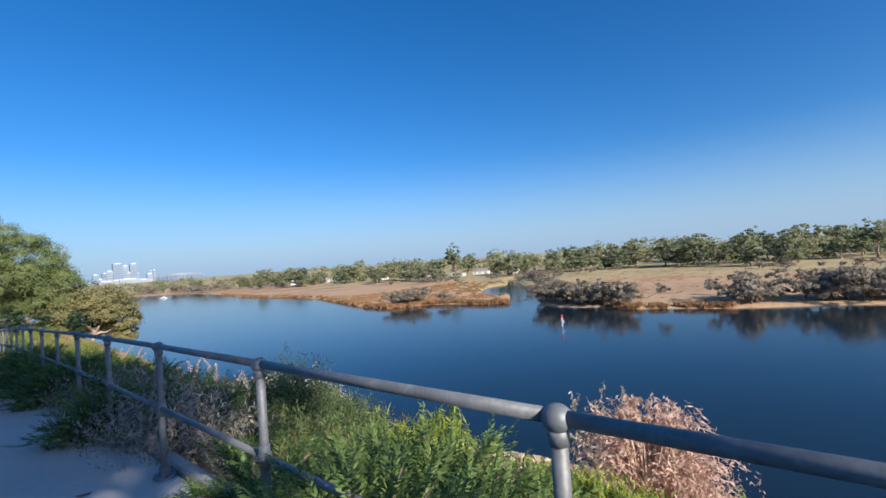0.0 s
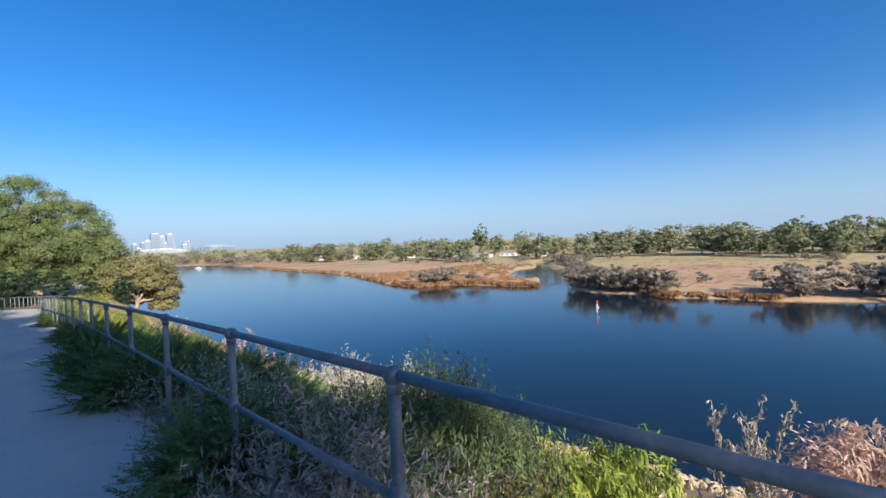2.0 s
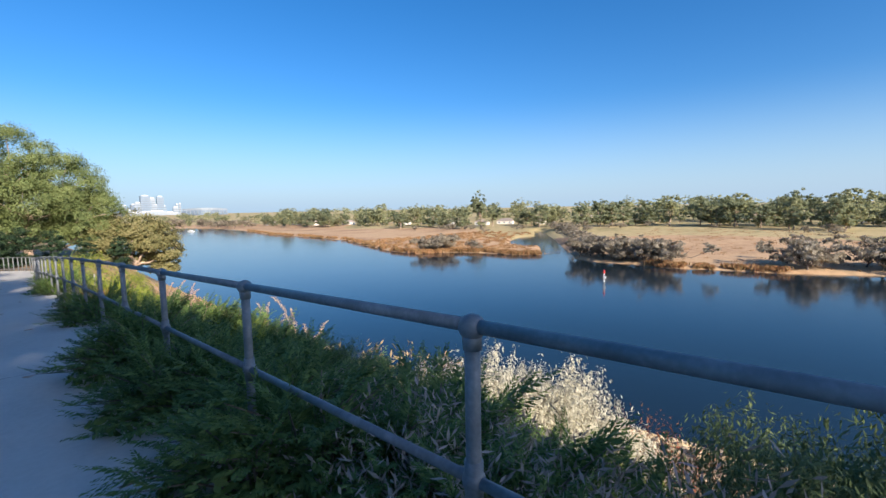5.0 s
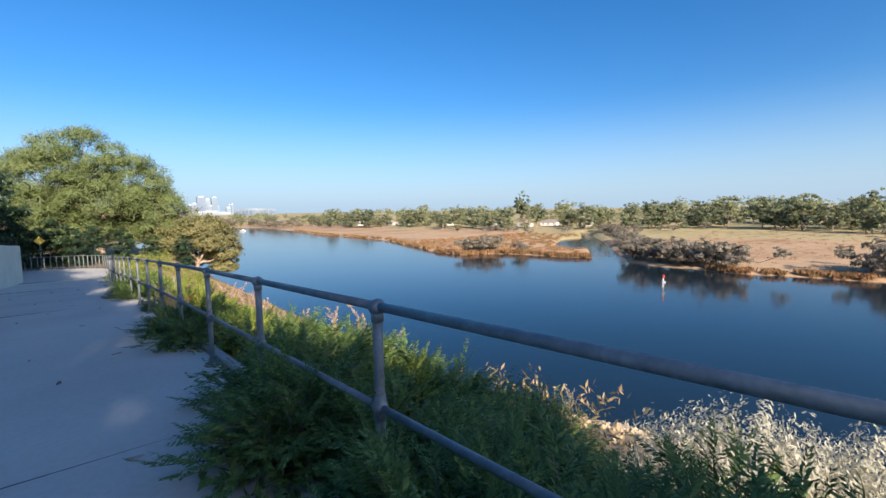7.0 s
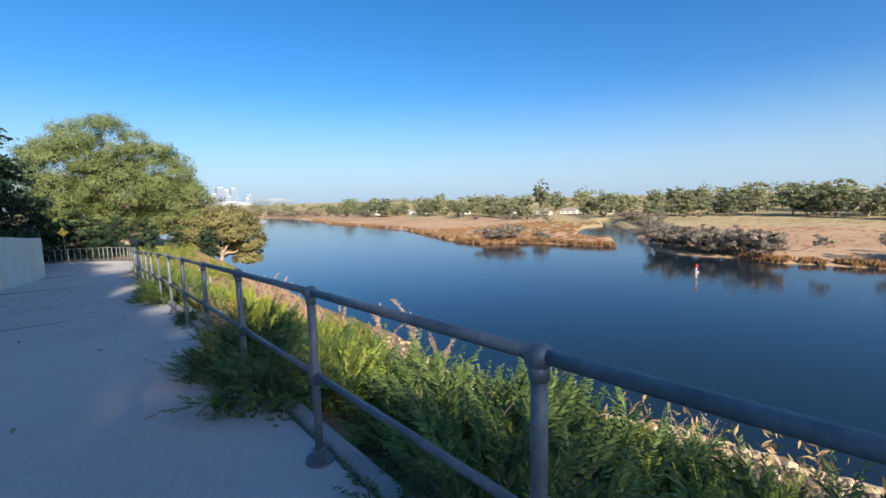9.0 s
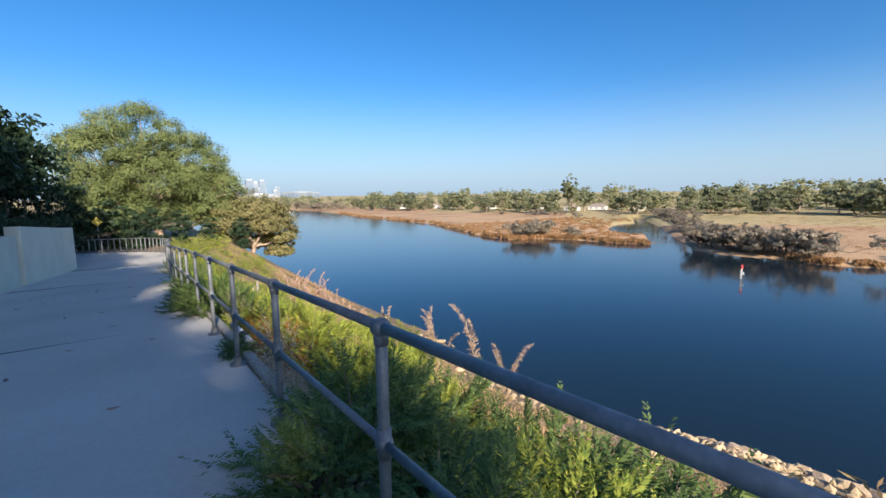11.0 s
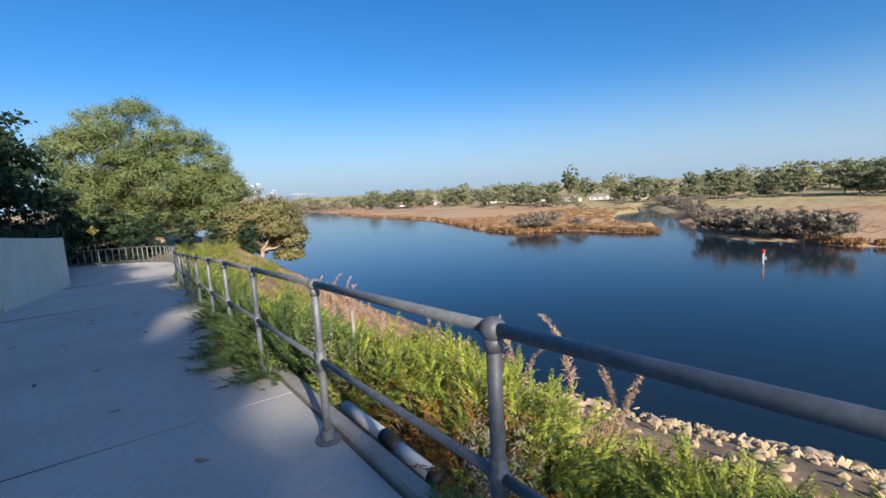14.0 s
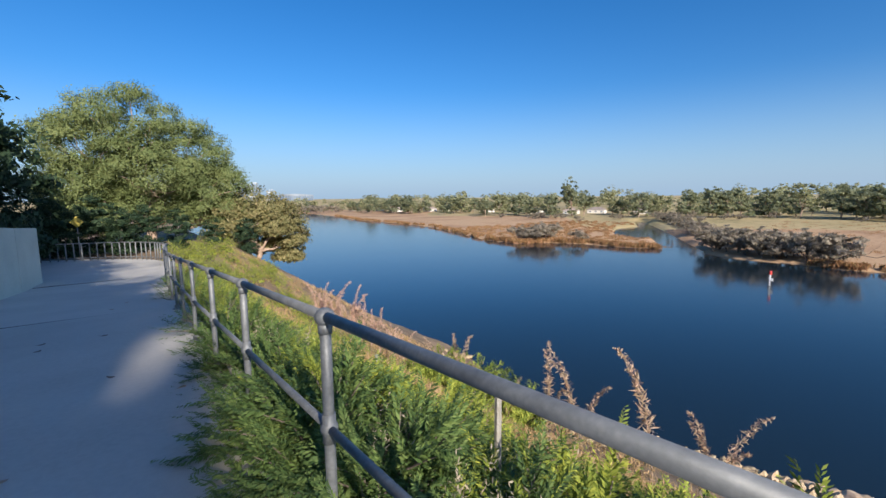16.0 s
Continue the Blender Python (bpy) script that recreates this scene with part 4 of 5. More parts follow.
blades("dry_grass", 1, 20000, bank_patches(4.5, 14, -5, 60, 420, 0.35), 0.30, L_DRY, "dry straw-coloured grass over the bank")
blades("tall_dry_grass", 4, 22000, bank_patches(3.2, 8.5, 12, 34, 330, 0.28), 0.46, L_DRY, "tall straw-coloured grass tufts below the shrubs")
blades("dry_bank_grass", 2, 14000, bank_patches(12, 23, -6, 60, 420, 0.5), 0.42, L_DRY, "dry grass tufts low on the bank")
blades("green_grass", 3, 9000, bank_patches(1.0, 11, 8, 60, 230, 0.3), 0.24, L_LIME, "green grass among the shrubs")

# ---- rocks along the shore ----
def rock_mesh(seed):
    rng = np.random.default_rng(seed)
    bm = bmesh.new()
    bmesh.ops.create_icosphere(bm, subdivisions=2, radius=1.0)
    cuts = rng.normal(size=(11, 3))
    cuts /= np.linalg.norm(cuts, axis=1, keepdims=True)
    for v in bm.verts:
        p = np.array(v.co)
        for c in cuts:
            d = p @ c
            if d > 0.60:
                p = p - c * (d - 0.60) * 0.95
        p = p * (1 + 0.06 * rng.normal())
        v.co = Vector(p * np.array([1.0, 0.8, 0.62]))
    return mesh_of("rock", bm, M_ROCK, False)


ROCKS = [rock_mesh(100 + i) for i in range(6)]
random.seed(5)
for k in range(299):
    y = random.uniform(2, 58)
    d = random.uniform(19.5, 31.8) if k % 3 == 0 else random.uniform(27.0, 31.9)
    x = d + float(shore_out(d + 2.0, y)) + 0.16 + float(rail_x(y)) + 5.0 * float(smooth01((y - 44) / 20))
    s = random.uniform(0.4, 0.9) * (0.8 if d < 25 else 1.0)
    ob = new("rock", random.choice(ROCKS))
    ob.location = (x, y, float(land_z(x, y)) + 0.12 * s)
    ob.rotation_euler = (random.uniform(-0.3, 0.3), random.uniform(-0.3, 0.3), random.uniform(0, 6.28))
    ob.scale = (s, s, s * random.uniform(0.8, 1.2))
    tagged(ob, "rough pale limestone boulder on the river edge", "rock", "boulders along the shore")

# small broken stone between the boulders
rng = np.random.default_rng(66)
bm = bmesh.new()
bmesh.ops.create_icosphere(bm, subdivisions=1, radius=1.0)
ico_v = np.array([v.co[:] for v in bm.verts])
ico_f = np.array([[v.index for v in f.verts] for f in bm.faces])
bm.free()
n_ = 2600
sy = rng.uniform(0, 60, n_)
sd = 31.9 - np.abs(rng.normal(size=n_)) * 3.2
sx_ = sd + shore_out(sd + 2.0, sy) + 0.16 + rail_x(sy) + 5.0 * smooth01((sy - 44) / 20)
ss = rng.uniform(0.14, 0.42, n_)
sv = ico_v[None] * rng.uniform(0.6, 1.15, (n_, len(ico_v), 1)) * (ss[:, None] * rng.uniform(0.6, 1.2, (n_, 3)))[:, None, :]
sv = sv + np.stack([sx_, sy, land_z(sx_, sy) + ss * 0.25], axis=1)[:, None, :]
sf = ico_f[None] + (np.arange(n_) * len(ico_v))[:, None, None]
rubble = arrays_mesh("rubble", sv.reshape(-1, 3), sf.reshape(-1, 3).tolist())
rubble.materials.append(M_ROCK)
tagged(new("rubble", rubble), "broken pale limestone rubble along the waterline", "rubble", kind="stuff")

# ---- drain pipe and stake by the handrail ----
pz = float(path_z(20.8))
pipe = thing("drain_pipe", "white plastic pipe with a black joint beside the kerb", "pipe", at=(0.33, 20.75, pz - 0.04))
link_mesh("tube", tubes("tube", [([(-0.02, 0.75, -0.02), (0.0, 0.1, 0.0)], [0.045, 0.045]), ([(0.0, -0.02, 0.0), (0.04, -0.42, -0.03)], [0.045, 0.045])], 16), M_PVC, pipe)
link_mesh("joint_sleeve", tubes("joint_sleeve", [([(0.0, 0.14, 0.0), (0.003, -0.06, 0.0)], [0.052, 0.052])], 16), M_BLACK, pipe, "black rubber sleeve")
link_mesh("end_cap", tubes("end_cap", [([(0.037, -0.38, -0.028), (0.042, -0.45, -0.032)], [0.05, 0.05])], 16), M_BLACK, pipe, "black end cap")
for x, y, h in ((0.95, 22.75, 0.95), (1.3, 24.9, 0.8)):
    st = new("stake", tubes("stake", [([(0, 0, -0.3), (0, 0, h)], [0.022, 0.020])], 6, False))
    st.data.materials.append(M_KERB)
    st.location = (x, y, float(land_z(x, y)))
    tagged(st, "thin weathered pale stake among the shrubs", "stake", "garden stakes")

# ---- trees on the near side ----


def clumped_tree(name, seed, domes, trunk_to, trunk_r, leaf_m, bark_m, clumps=17, per_clump=1500, leaf=0.16, size=(1.25, 1.85)):
    """Trunk and crown meshes of a broad tree: rounded leaf clumps over several domes, with limbs forking up to each clump."""
    rng = np.random.default_rng(seed)
    runs, chunks = [limb(rng, (0, 0, -0.5), trunk_to, trunk_r, trunk_r * 0.75)], []
    for c, r in domes:
        base = Vector(trunk_to) * rng.uniform(0.6, 1.0)
        hub = Vector(c) - Vector((0, 0, r[2] * 0.45))
        runs.append(limb(rng, base, hub, trunk_r * 0.5, trunk_r * 0.22, 0.25))
        for k in range(clumps):
            zz = 1 - 1.55 * (k + 0.5) / clumps
            a = 2.39996 * k + rng.uniform(-0.35, 0.35)
            q = math.sqrt(max(0.0, 1 - zz * zz))
            u = np.array([q * math.cos(a), q * math.sin(a), zz])
            at = np.array(c) + u * np.array(r) * rng.uniform(0.80, 1.02)
            if at[2] < 0.7:
                continue
            rad = rng.uniform(*size) * np.array([1.0, 1.0, 0.66])
            if k % 3 > 0:
                runs.append(limb(rng, hub.lerp(base, rng.uniform(0.0, 0.4)), Vector(at) - Vector((0, 0, rad[2] * 0.4)), trunk_r * 0.17, trunk_r * 0.05, 0.25, 4))
            n_tuft = 46
            v = rng.normal(size=(n_tuft, 3))
            v /= np.linalg.norm(v, axis=1, keepdims=True)
            v[:, 2] = np.where(v[:, 2] < -0.3, -v[:, 2] * 0.6, v[:, 2])
            tuft = at + v * rad * rng.uniform(0.62, 1.08, (n_tuft, 1))
            w = rng.integers(0, n_tuft, per_clump)
            pos = tuft[w] + np.clip(rng.normal(size=(per_clump, 3)), -1.8, 1.8) * 0.21
            ll = leaf * rng.uniform(0.6, 1.35, per_clump)
            chunks.append(leaves(pos, v[w] + rng.normal(size=(per_clump, 3)) * 0.36 + np.array([0, 0, 0.2]), ll, ll * 0.46, rng))
    tme = tubes(name + "_trunk", runs, 7)
    tme.materials.append(bark_m)
    return tme, put_leaves(name + "_crown", chunks, leaf_m)


big = clumped_tree("wattle", 7, [((-1.0, 0.0, 8.8), (3.7, 3.4, 3.5)), ((-3.9, 0.4, 7.4), (2.9, 2.8, 2.8)), ((2.6, 0.2, 7.0), (3.2, 3.0, 2.7)), ((4.4, 0.0, 4.6), (2.4, 2.6, 1.9)), ((-4.4, 0.4, 4.2), (2.8, 2.6, 2.0)), ((0.2, -1.6, 5.2), (3.2, 2.2, 1.9)),
                                 ((-2.6, -0.6, 2.9), (3.0, 2.0, 1.6)), ((4.6, 0.3, 2.2), (2.6, 2.0, 1.5)), ((1.2, 1.6, 2.6), (3.2, 1.8, 1.6)), ((-4.6, -0.4, 1.5), (2.6, 2.0, 1.2))],
                   (0.1, 0, 2.2), 0.42, L_WATTLE, M_BARK)
plant_tree("tree", big, (1.2, 68.0, float(path_z(68.0)) - 0.1), 1.08, 0.0, "large spreading wattle tree with sunlit yellow-green crown")
fig = tree_meshes("fig", 8, [((0, 0, 5.4), (3.4, 3.0, 2.2)), ((-2.6, 0, 4.4), (2.8, 2.6, 2.0)), ((2.7, 0.2, 4.3), (2.7, 2.6, 2.1)), ((3.5, 0, 2.4), (2.2, 2.2, 1.9)), ((-3.2, 0, 2.4), (2.3, 2.0, 1.7)), ((1.4, -1.6, 3.6), (2.4, 1.6, 1.7)), ((3.6, 0.4, 0.6), (1.7, 1.8, 1.3)), ((-2.9, 0.6, 0.8), (1.9, 1.8, 1.2)), ((0.4, 1.6, 1.6), (2.6, 1.6, 1.4))],
                  (0.0, -0.6, 1.7), 0.34, L_FIG, M_BARK, 5200, 0.28, 3, 0.66, 0.6)
plant_tree("tree", fig, (9.9, 67.0, float(land_z(9.9, 67.0)) - 0.4), (0.9, 0.9, 1.0), 0.1, "broad low fig tree with olive leaves and pale trunk")
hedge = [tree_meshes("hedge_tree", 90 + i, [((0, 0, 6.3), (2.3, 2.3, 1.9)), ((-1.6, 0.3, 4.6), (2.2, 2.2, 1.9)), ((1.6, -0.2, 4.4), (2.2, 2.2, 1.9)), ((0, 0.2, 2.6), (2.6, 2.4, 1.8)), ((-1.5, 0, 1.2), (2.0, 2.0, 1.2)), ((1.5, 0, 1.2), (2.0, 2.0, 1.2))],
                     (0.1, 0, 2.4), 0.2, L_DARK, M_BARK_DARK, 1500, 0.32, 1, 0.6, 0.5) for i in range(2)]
# the small ones at y 56 to 62 fill in the shade under the wattle
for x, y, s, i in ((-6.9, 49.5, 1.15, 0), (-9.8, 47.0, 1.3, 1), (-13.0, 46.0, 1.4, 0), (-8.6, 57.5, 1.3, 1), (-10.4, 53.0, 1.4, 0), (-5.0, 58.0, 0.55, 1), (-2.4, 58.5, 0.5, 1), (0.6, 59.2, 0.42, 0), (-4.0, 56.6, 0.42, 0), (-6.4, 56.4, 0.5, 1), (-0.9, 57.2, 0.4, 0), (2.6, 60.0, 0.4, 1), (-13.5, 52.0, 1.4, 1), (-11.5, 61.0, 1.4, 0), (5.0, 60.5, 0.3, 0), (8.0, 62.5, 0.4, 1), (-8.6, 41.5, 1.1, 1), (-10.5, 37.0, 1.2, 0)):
    plant_tree("tree", hedge[i], (x, y, float(land_z(x, y) if x > 1.5 else path_z(y)) - 0.2), s, x * 1.7, "evergreen tree with shade-darkened leaves behind the boundary wall", "tree", "dark trees by the wall")
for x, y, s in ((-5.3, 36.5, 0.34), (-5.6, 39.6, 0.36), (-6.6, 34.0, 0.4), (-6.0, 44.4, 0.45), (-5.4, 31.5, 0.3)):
    plant_tree("hedge_bush", hedge[0], (x, y, float(path_z(y)) - 0.2), s, y, "clipped bush with shade-darkened leaves behind the boundary wall", "bush", "dark bushes by the wall")

# unseen trees added behind and beside the walker to shade the first path stretch
shade = tree_meshes("shade_caster_tree", 33, [((0, 0, 10.2), (4.0, 4.0, 2.8)), ((-2.6, 1, 8.0), (3.4, 3.4, 2.8)), ((2.6, -0.6, 7.6), (3.4, 3.4, 2.8)), ((0, 2.4, 6.0), (3.4, 3.2, 2.6)), ((0.4, -2.2, 5.4), (3.4, 3.2, 2.4))],
                    (0.2, 0, 4.0), 0.38, L_WATTLE, M_BARK_DARK, 2500, 0.55, 1, 0.3, 0.65)
# crown lobes shaped to draw the edge of the cast shade
giant = tree_meshes("giant_shade_caster", 34, [((2.9, 0, 11.6), (2.7, 2.6, 1.5)), ((-2.5, 0, 16.6), (3.6, 2.8, 3.1)), ((-0.6, 0, 14.2), (3.6, 2.8, 2.4)), ((-0.3, 0, 12.2), (3.8, 3.6, 2.4)), ((1.2, 0, 10.2), (4.6, 3.6, 2.6)), ((-2.6, 1, 10.5), (3.6, 3.6, 2.8)), ((1.6, -0.6, 7.0), (4.4, 3.6, 2.4)), ((-2.4, 0.6, 6.4), (4.0, 3.4, 2.4)), ((1.8, 0.8, 4.4), (3.6, 3.2, 1.6))],
                    (0.2, 0, 5.0), 0.45, L_WATTLE, M_BARK_DARK, 3900, 0.5, 1, 0.25, 0.65)
tall = tree_meshes("tall_shade_caster", 35, [((0, 0, 30.5), (7.0, 7.0, 4.5)), ((-5.5, 1, 25.5), (7.5, 7.0, 5.0)), ((4.5, -1, 24.5), (6.5, 7.0, 5.0)), ((0, 2, 20.0), (9.0, 7.5, 5.0)), ((-6.0, 0, 15.5), (8.0, 7.0, 4.6)), ((5.0, 0, 15.0), (6.5, 7.0, 4.6))],
                   (0.4, 0, 12.0), 0.75, L_OLIVE, M_BARK_DARK, 14000, 0.85, 2, 0.3, 0.7)
T_T = "unseen tall leafy tree added to cast shade on the path"
plant_tree("tree", giant, (-7.15, -14.0, float(path_z(-14)) - 0.2), 1.0, 0.0, T_T, "tree", "shade trees by the path")
for x, y, s in ((-22.0, -30.0, 1.05), (-19.5, -18.0, 0.95)):
    plant_tree("tree", tall, (x, y, float(path_z(y)) - 0.2), s, 0.0, T_T, "tree", "shade trees by the path")
# unseen hedge trees, added to hold sky light off the later path
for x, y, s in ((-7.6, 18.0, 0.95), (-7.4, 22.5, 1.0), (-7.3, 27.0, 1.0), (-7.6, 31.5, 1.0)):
    plant_tree("tree", hedge[int(y) % 2], (x, y, float(path_z(y)) - 0.2), s, y, "evergreen tree with shade-darkened leaves behind the boundary wall", "tree", "dark trees by the wall")
# one more unseen tree, added to shade the sign and the bend
plant_tree("tree", shade, (-12.0, 34.0, float(path_z(34.0)) - 0.2), 1.15, 0.6, T_T, "tree", "shade trees by the path")

# ---- far bank ----
random.seed(21)
FRONT_A = [10, 17, 25, 32, 42, 49, 61, 72, 81, 88, 93, 104]
FRONT_D = [720, 660, 535, 478, 385, 355, 352, 382, 330, 322, 345, 360]


def gum(seed, spread=1.0, leaf_m=L_GUM):
    rng = np.random.default_rng(seed)
    lobes = []
    for k in range(9):
        a, r = rng.uniform(0, 6.28), rng.uniform(0.0, 3.8) * spread
        rr = rng.uniform(1.7, 3.0)
        lobes.append(((r * math.cos(a), r * math.sin(a), rng.uniform(2.4, 10.8) - 0.25 * r), (rr * 1.25, rr * 1.25, rr * 0.85)))
    return tree_meshes("gum", seed, lobes, (0.2, 0.1, 4.4), 0.3, leaf_m, M_BARK, 190, 0.82, 0, 0.6, 0.7, 5)


GUMS = [gum(200 + i, 0.8 + 0.1 * i, L_GUM if i % 2 else L_GUMD) for i in range(7)]
T_G = "grey-green eucalyptus tree in the park across the river"
woods_v, woods_f, woods_n = [], [], 0
near_count = 0
for k in range(430):
    az = random.uniform(10, 103)
    back = random.random() ** 1.5 * 320
    dist = float(np.interp(az, FRONT_A, FRONT_D)) + back + random.uniform(-10, 16)
    x, y = dist * math.sin(radians(az)), dist * math.cos(radians(az))
    if x - float(np.interp(y, SHORE_Y, SHORE_X)) < 12:
        continue
    s = random.choice((0.7, 0.95, 1.2, 1.35, 1.55)) * random.uniform(0.9, 1.1) * (1.0 + back / 800) * (0.72 if az < 25 else 1.0) 
    yaw, pick = random.uniform(0, 6.28), random.randrange(7)
    z = float(land_z(x, y)) - 0.2
    if back < 90 and near_count < 270:
        near_count += 1
        plant_tree("tree", GUMS[pick], (x, y, z), (s * 1.15, s * 1.15, s), yaw, T_G, "tree", "park trees across the river")
    else:
        me = GUMS[pick][1]
        co = np.empty(len(me.vertices) * 3, dtype=np.float32)
        me.vertices.foreach_get("co", co)
        co = co.reshape(-1, 4, 3)[::2].reshape(-1, 3) * s
        ca, sa = math.cos(yaw), math.sin(yaw)
        woods_v.append(np.stack([co[:, 0] * ca - co[:, 1] * sa + x, co[:, 0] * sa + co[:, 1] * ca + y, co[:, 2] + z], axis=1))
        woods_f.append(np.arange(len(co)).reshape(-1, 4) + woods_n)
        woods_n += len(co)
wme = fast_mesh("far_woods", np.concatenate(woods_v), np.concatenate(woods_f))
wme.materials.append(L_GUM)
tagged(new("far_woods", wme), "distant grey-green eucalyptus woods behind the park", "woods", kind="stuff")
plant_tree("tree", GUMS[2], (291.5, 247, float(land_z(291.5, 247)) - 0.2), (1.75, 1.75, 2.5), 0.4, "tallest dark eucalyptus standing above the others", "tree", "park trees across the river")
plant_tree("tree", GUMS[4], (228, 478, float(land_z(228, 478)) - 0.2), (1.7, 1.7, 1.75), 1.4, "broad dark eucalyptus near the river bend", "tree", "park trees across the river")
for az, d, s in ((83.2, 385, 2.0), (87.8, 390, 2.0), (86.6, 372, 1.8), (90.5, 370, 1.9), (64.4, 362, 1.85), (69.5, 372, 1.8), (75, 375, 1.9), (78.5, 366, 1.9), (57, 358, 1.6), (72.0, 366, 1.85), (62, 358, 1.7), (67, 366, 1.8), (65.8, 360, 1.6), (80.5, 350, 1.5), (93, 372, 1.9)):
    x, y = d * math.sin(radians(az)), d * math.cos(radians(az))
    plant_tree("tree", random.choice(GUMS), (x, y, float(land_z(x, y)) - 0.2), s, az, T_G, "tree", "park trees across the river")

scrubs = []
for i in range(3):
    rng = np.random.default_rng(300 + i)
    lb = [((rng.normal() * 1.6, rng.normal() * 1.6, rng.uniform(1.2, 3.2)), (1.6, 1.6, 1.1)) for k in range(6)]
    scrubs.append(tree_meshes("scrub", 300 + i, lb, (0, 0, 0.9), 0.13, L_SCRUB, M_BARK_DARK, 260, 0.46, 1, 0.35, 0.45, 5))
T_S = "grey-brown bare-looking scrub on the far river bank"
spots = []
for k in range(16):
    spots.append((random.uniform(124, 140), random.uniform(122, 146), random.uniform(0.8, 1.35)))
for k in range(30):
    y = random.uniform(50, 84)
    spots.append((float(np.interp(y, SHORE_Y, SHORE_X)) + random.uniform(2, 14), y, random.uniform(0.8, 1.5)))
for k in range(40):
    y = random.uniform(-45, 27)
    spots.append((float(np.interp(y, SHORE_Y, SHORE_X)) + random.uniform(2.5, 14), y, random.uniform(1.0, 1.75)))
for k in range(38):
    t_ = random.uniform(0.05, 1.0)
    spots.append((153 + 138 * t_ + random.uniform(0, 7), 83 + 96 * t_ - random.uniform(1, 8), random.uniform(0.7, 1.2)))
for k in range(26):
    az, d = random.uniform(40, 95), random.uniform(-60, -4)
    d += float(np.interp(az, FRONT_A, FRONT_D))
    spots.append((d * math.sin(radians(az)), d * math.cos(radians(az)), random.uniform(0.6, 1.0)))
for k in range(16):
    az, d = random.uniform(14, 22), random.uniform(-60, 10)
    d += float(np.interp(az, FRONT_A, FRONT_D))
    spots.append((d * math.sin(radians(az)), d * math.cos(radians(az)), random.uniform(1.2, 2.2)))
for x, y, s in spots:
    s *= 1.4
    if float(pond_mask(x, y)) > 0.3 or x - float(np.interp(y, SHORE_Y, SHORE_X)) < 1.0:
        continue
    plant_tree("scrub_bush", random.choice(scrubs), (x, y, float(land_z(x, y)) - 0.1), s, random.uniform(0, 6.28), T_S, "bush", "scrub along the far bank")


def reed_bed(name, seed, n_, place, height, label):
    rng = np.random.default_rng(seed)
    x, y = place(rng, n_)
    z = np.maximum(land_z(x, y), WATER_Z - 0.2)
    h = height * rng.uniform(0.6, 1.3, n_)
    c = np.stack([x, y, z + h * 0.4], axis=1)
    a = np.stack([rng.normal(size=n_) * 0.5, rng.normal(size=n_) * 0.5, np.ones(n_)], axis=1)
    me = put_leaves(name, [leaves(c, rng.normal(size=(n_, 3)) * np.array([1, 1, 0.4]), h, h * 0.28, rng, a)], L_REED)
    return tagged(new(name, me), label, "reeds", kind="stuff")


def edge_reeds(rng, n_):
    cy_ = np.concatenate([rng.uniform(20, 55, 60), rng.uniform(97, 160, 170), rng.uniform(160, 450, 180)])
    cx_ = np.interp(cy_, SHORE_Y, SHORE_X) + np.abs(rng.normal(size=len(cy_))) * 1.6
    w = rng.integers(0, len(cy_), n_)
    return cx_[w] + rng.normal(size=n_) * 0.5, cy_[w] + rng.normal(size=n_) * 0.5


def spit_reeds(rng, n_):
    cx_, cy_ = rng.uniform(124, 250, 900), rng.uniform(98, 215, 900)
    keep = (cx_ > np.interp(cy_, SHORE_Y, SHORE_X) + 1.5) & (pond_mask(cx_, cy_) < 0.15) & (cy_ > 84 + 0.69 * (cx_ - 143) + 4)
    cx_, cy_ = cx_[keep], cy_[keep]
    w = rng.integers(0, len(cx_), n_)
    return cx_[w] + rng.normal(size=n_) * 0.7, cy_[w] + rng.normal(size=n_) * 0.7


def flat_tufts(rng, n_):
    cx_, cy_ = rng.uniform(150, 320, 500), rng.uniform(-30, 110, 500)
    w = rng.integers(0, 500, n_)
    x_, y_ = cx_[w] + rng.normal(size=n_) * 1.6, cy_[w] + rng.normal(size=n_) * 0.8
    return np.maximum(x_, np.interp(y_, SHORE_Y, SHORE_X) + 3), y_


reed_bed("edge_reeds", 41, 26000, edge_reeds, 1.3, "orange-brown reeds along the far waterline")
reed_bed("spit_reeds", 42, 26000, spit_reeds, 0.8, "orange-brown reeds over the marsh spit")
reed_bed("marsh_tufts", 43, 14000, flat_tufts, 0.45, "low tan tufts over the marsh flat")

# ---- channel marker and boat ----
mk = thing("channel_marker", "white pile channel marker with a red top in the river", "navigation marker", at=(101.06, 51.98, WATER_Z))
link_mesh("pile", tubes("pile", [([(0, 0, -2.0), (0, 0, 2.2)], [0.16, 0.15])], 12), M_WHITE, mk)
bm = bmesh.new()
bmesh.ops.create_cone(bm, cap_ends=True, segments=14, radius1=0.26, radius2=0.22, depth=0.75)
bmesh.ops.translate(bm, verts=bm.verts, vec=(0, 0, 2.55))
part("topmark", bm, M_RED, mk, "red can topmark")
bm = bmesh.new()
box(bm, (-0.1, -0.5, 0.9), (0.05, -0.1, 1.5), 0.04)
part("board", bm, M_WHITE, mk, "white side board")
link_mesh("ladder", tubes("ladder", [([(-0.3, -0.2, -0.5), (-0.3, -0.2, 2.0)], [0.03, 0.03]), ([(-0.3, 0.2, -0.5), (-0.3, 0.2, 2.0)], [0.03, 0.03])], 6), M_GALV, mk)

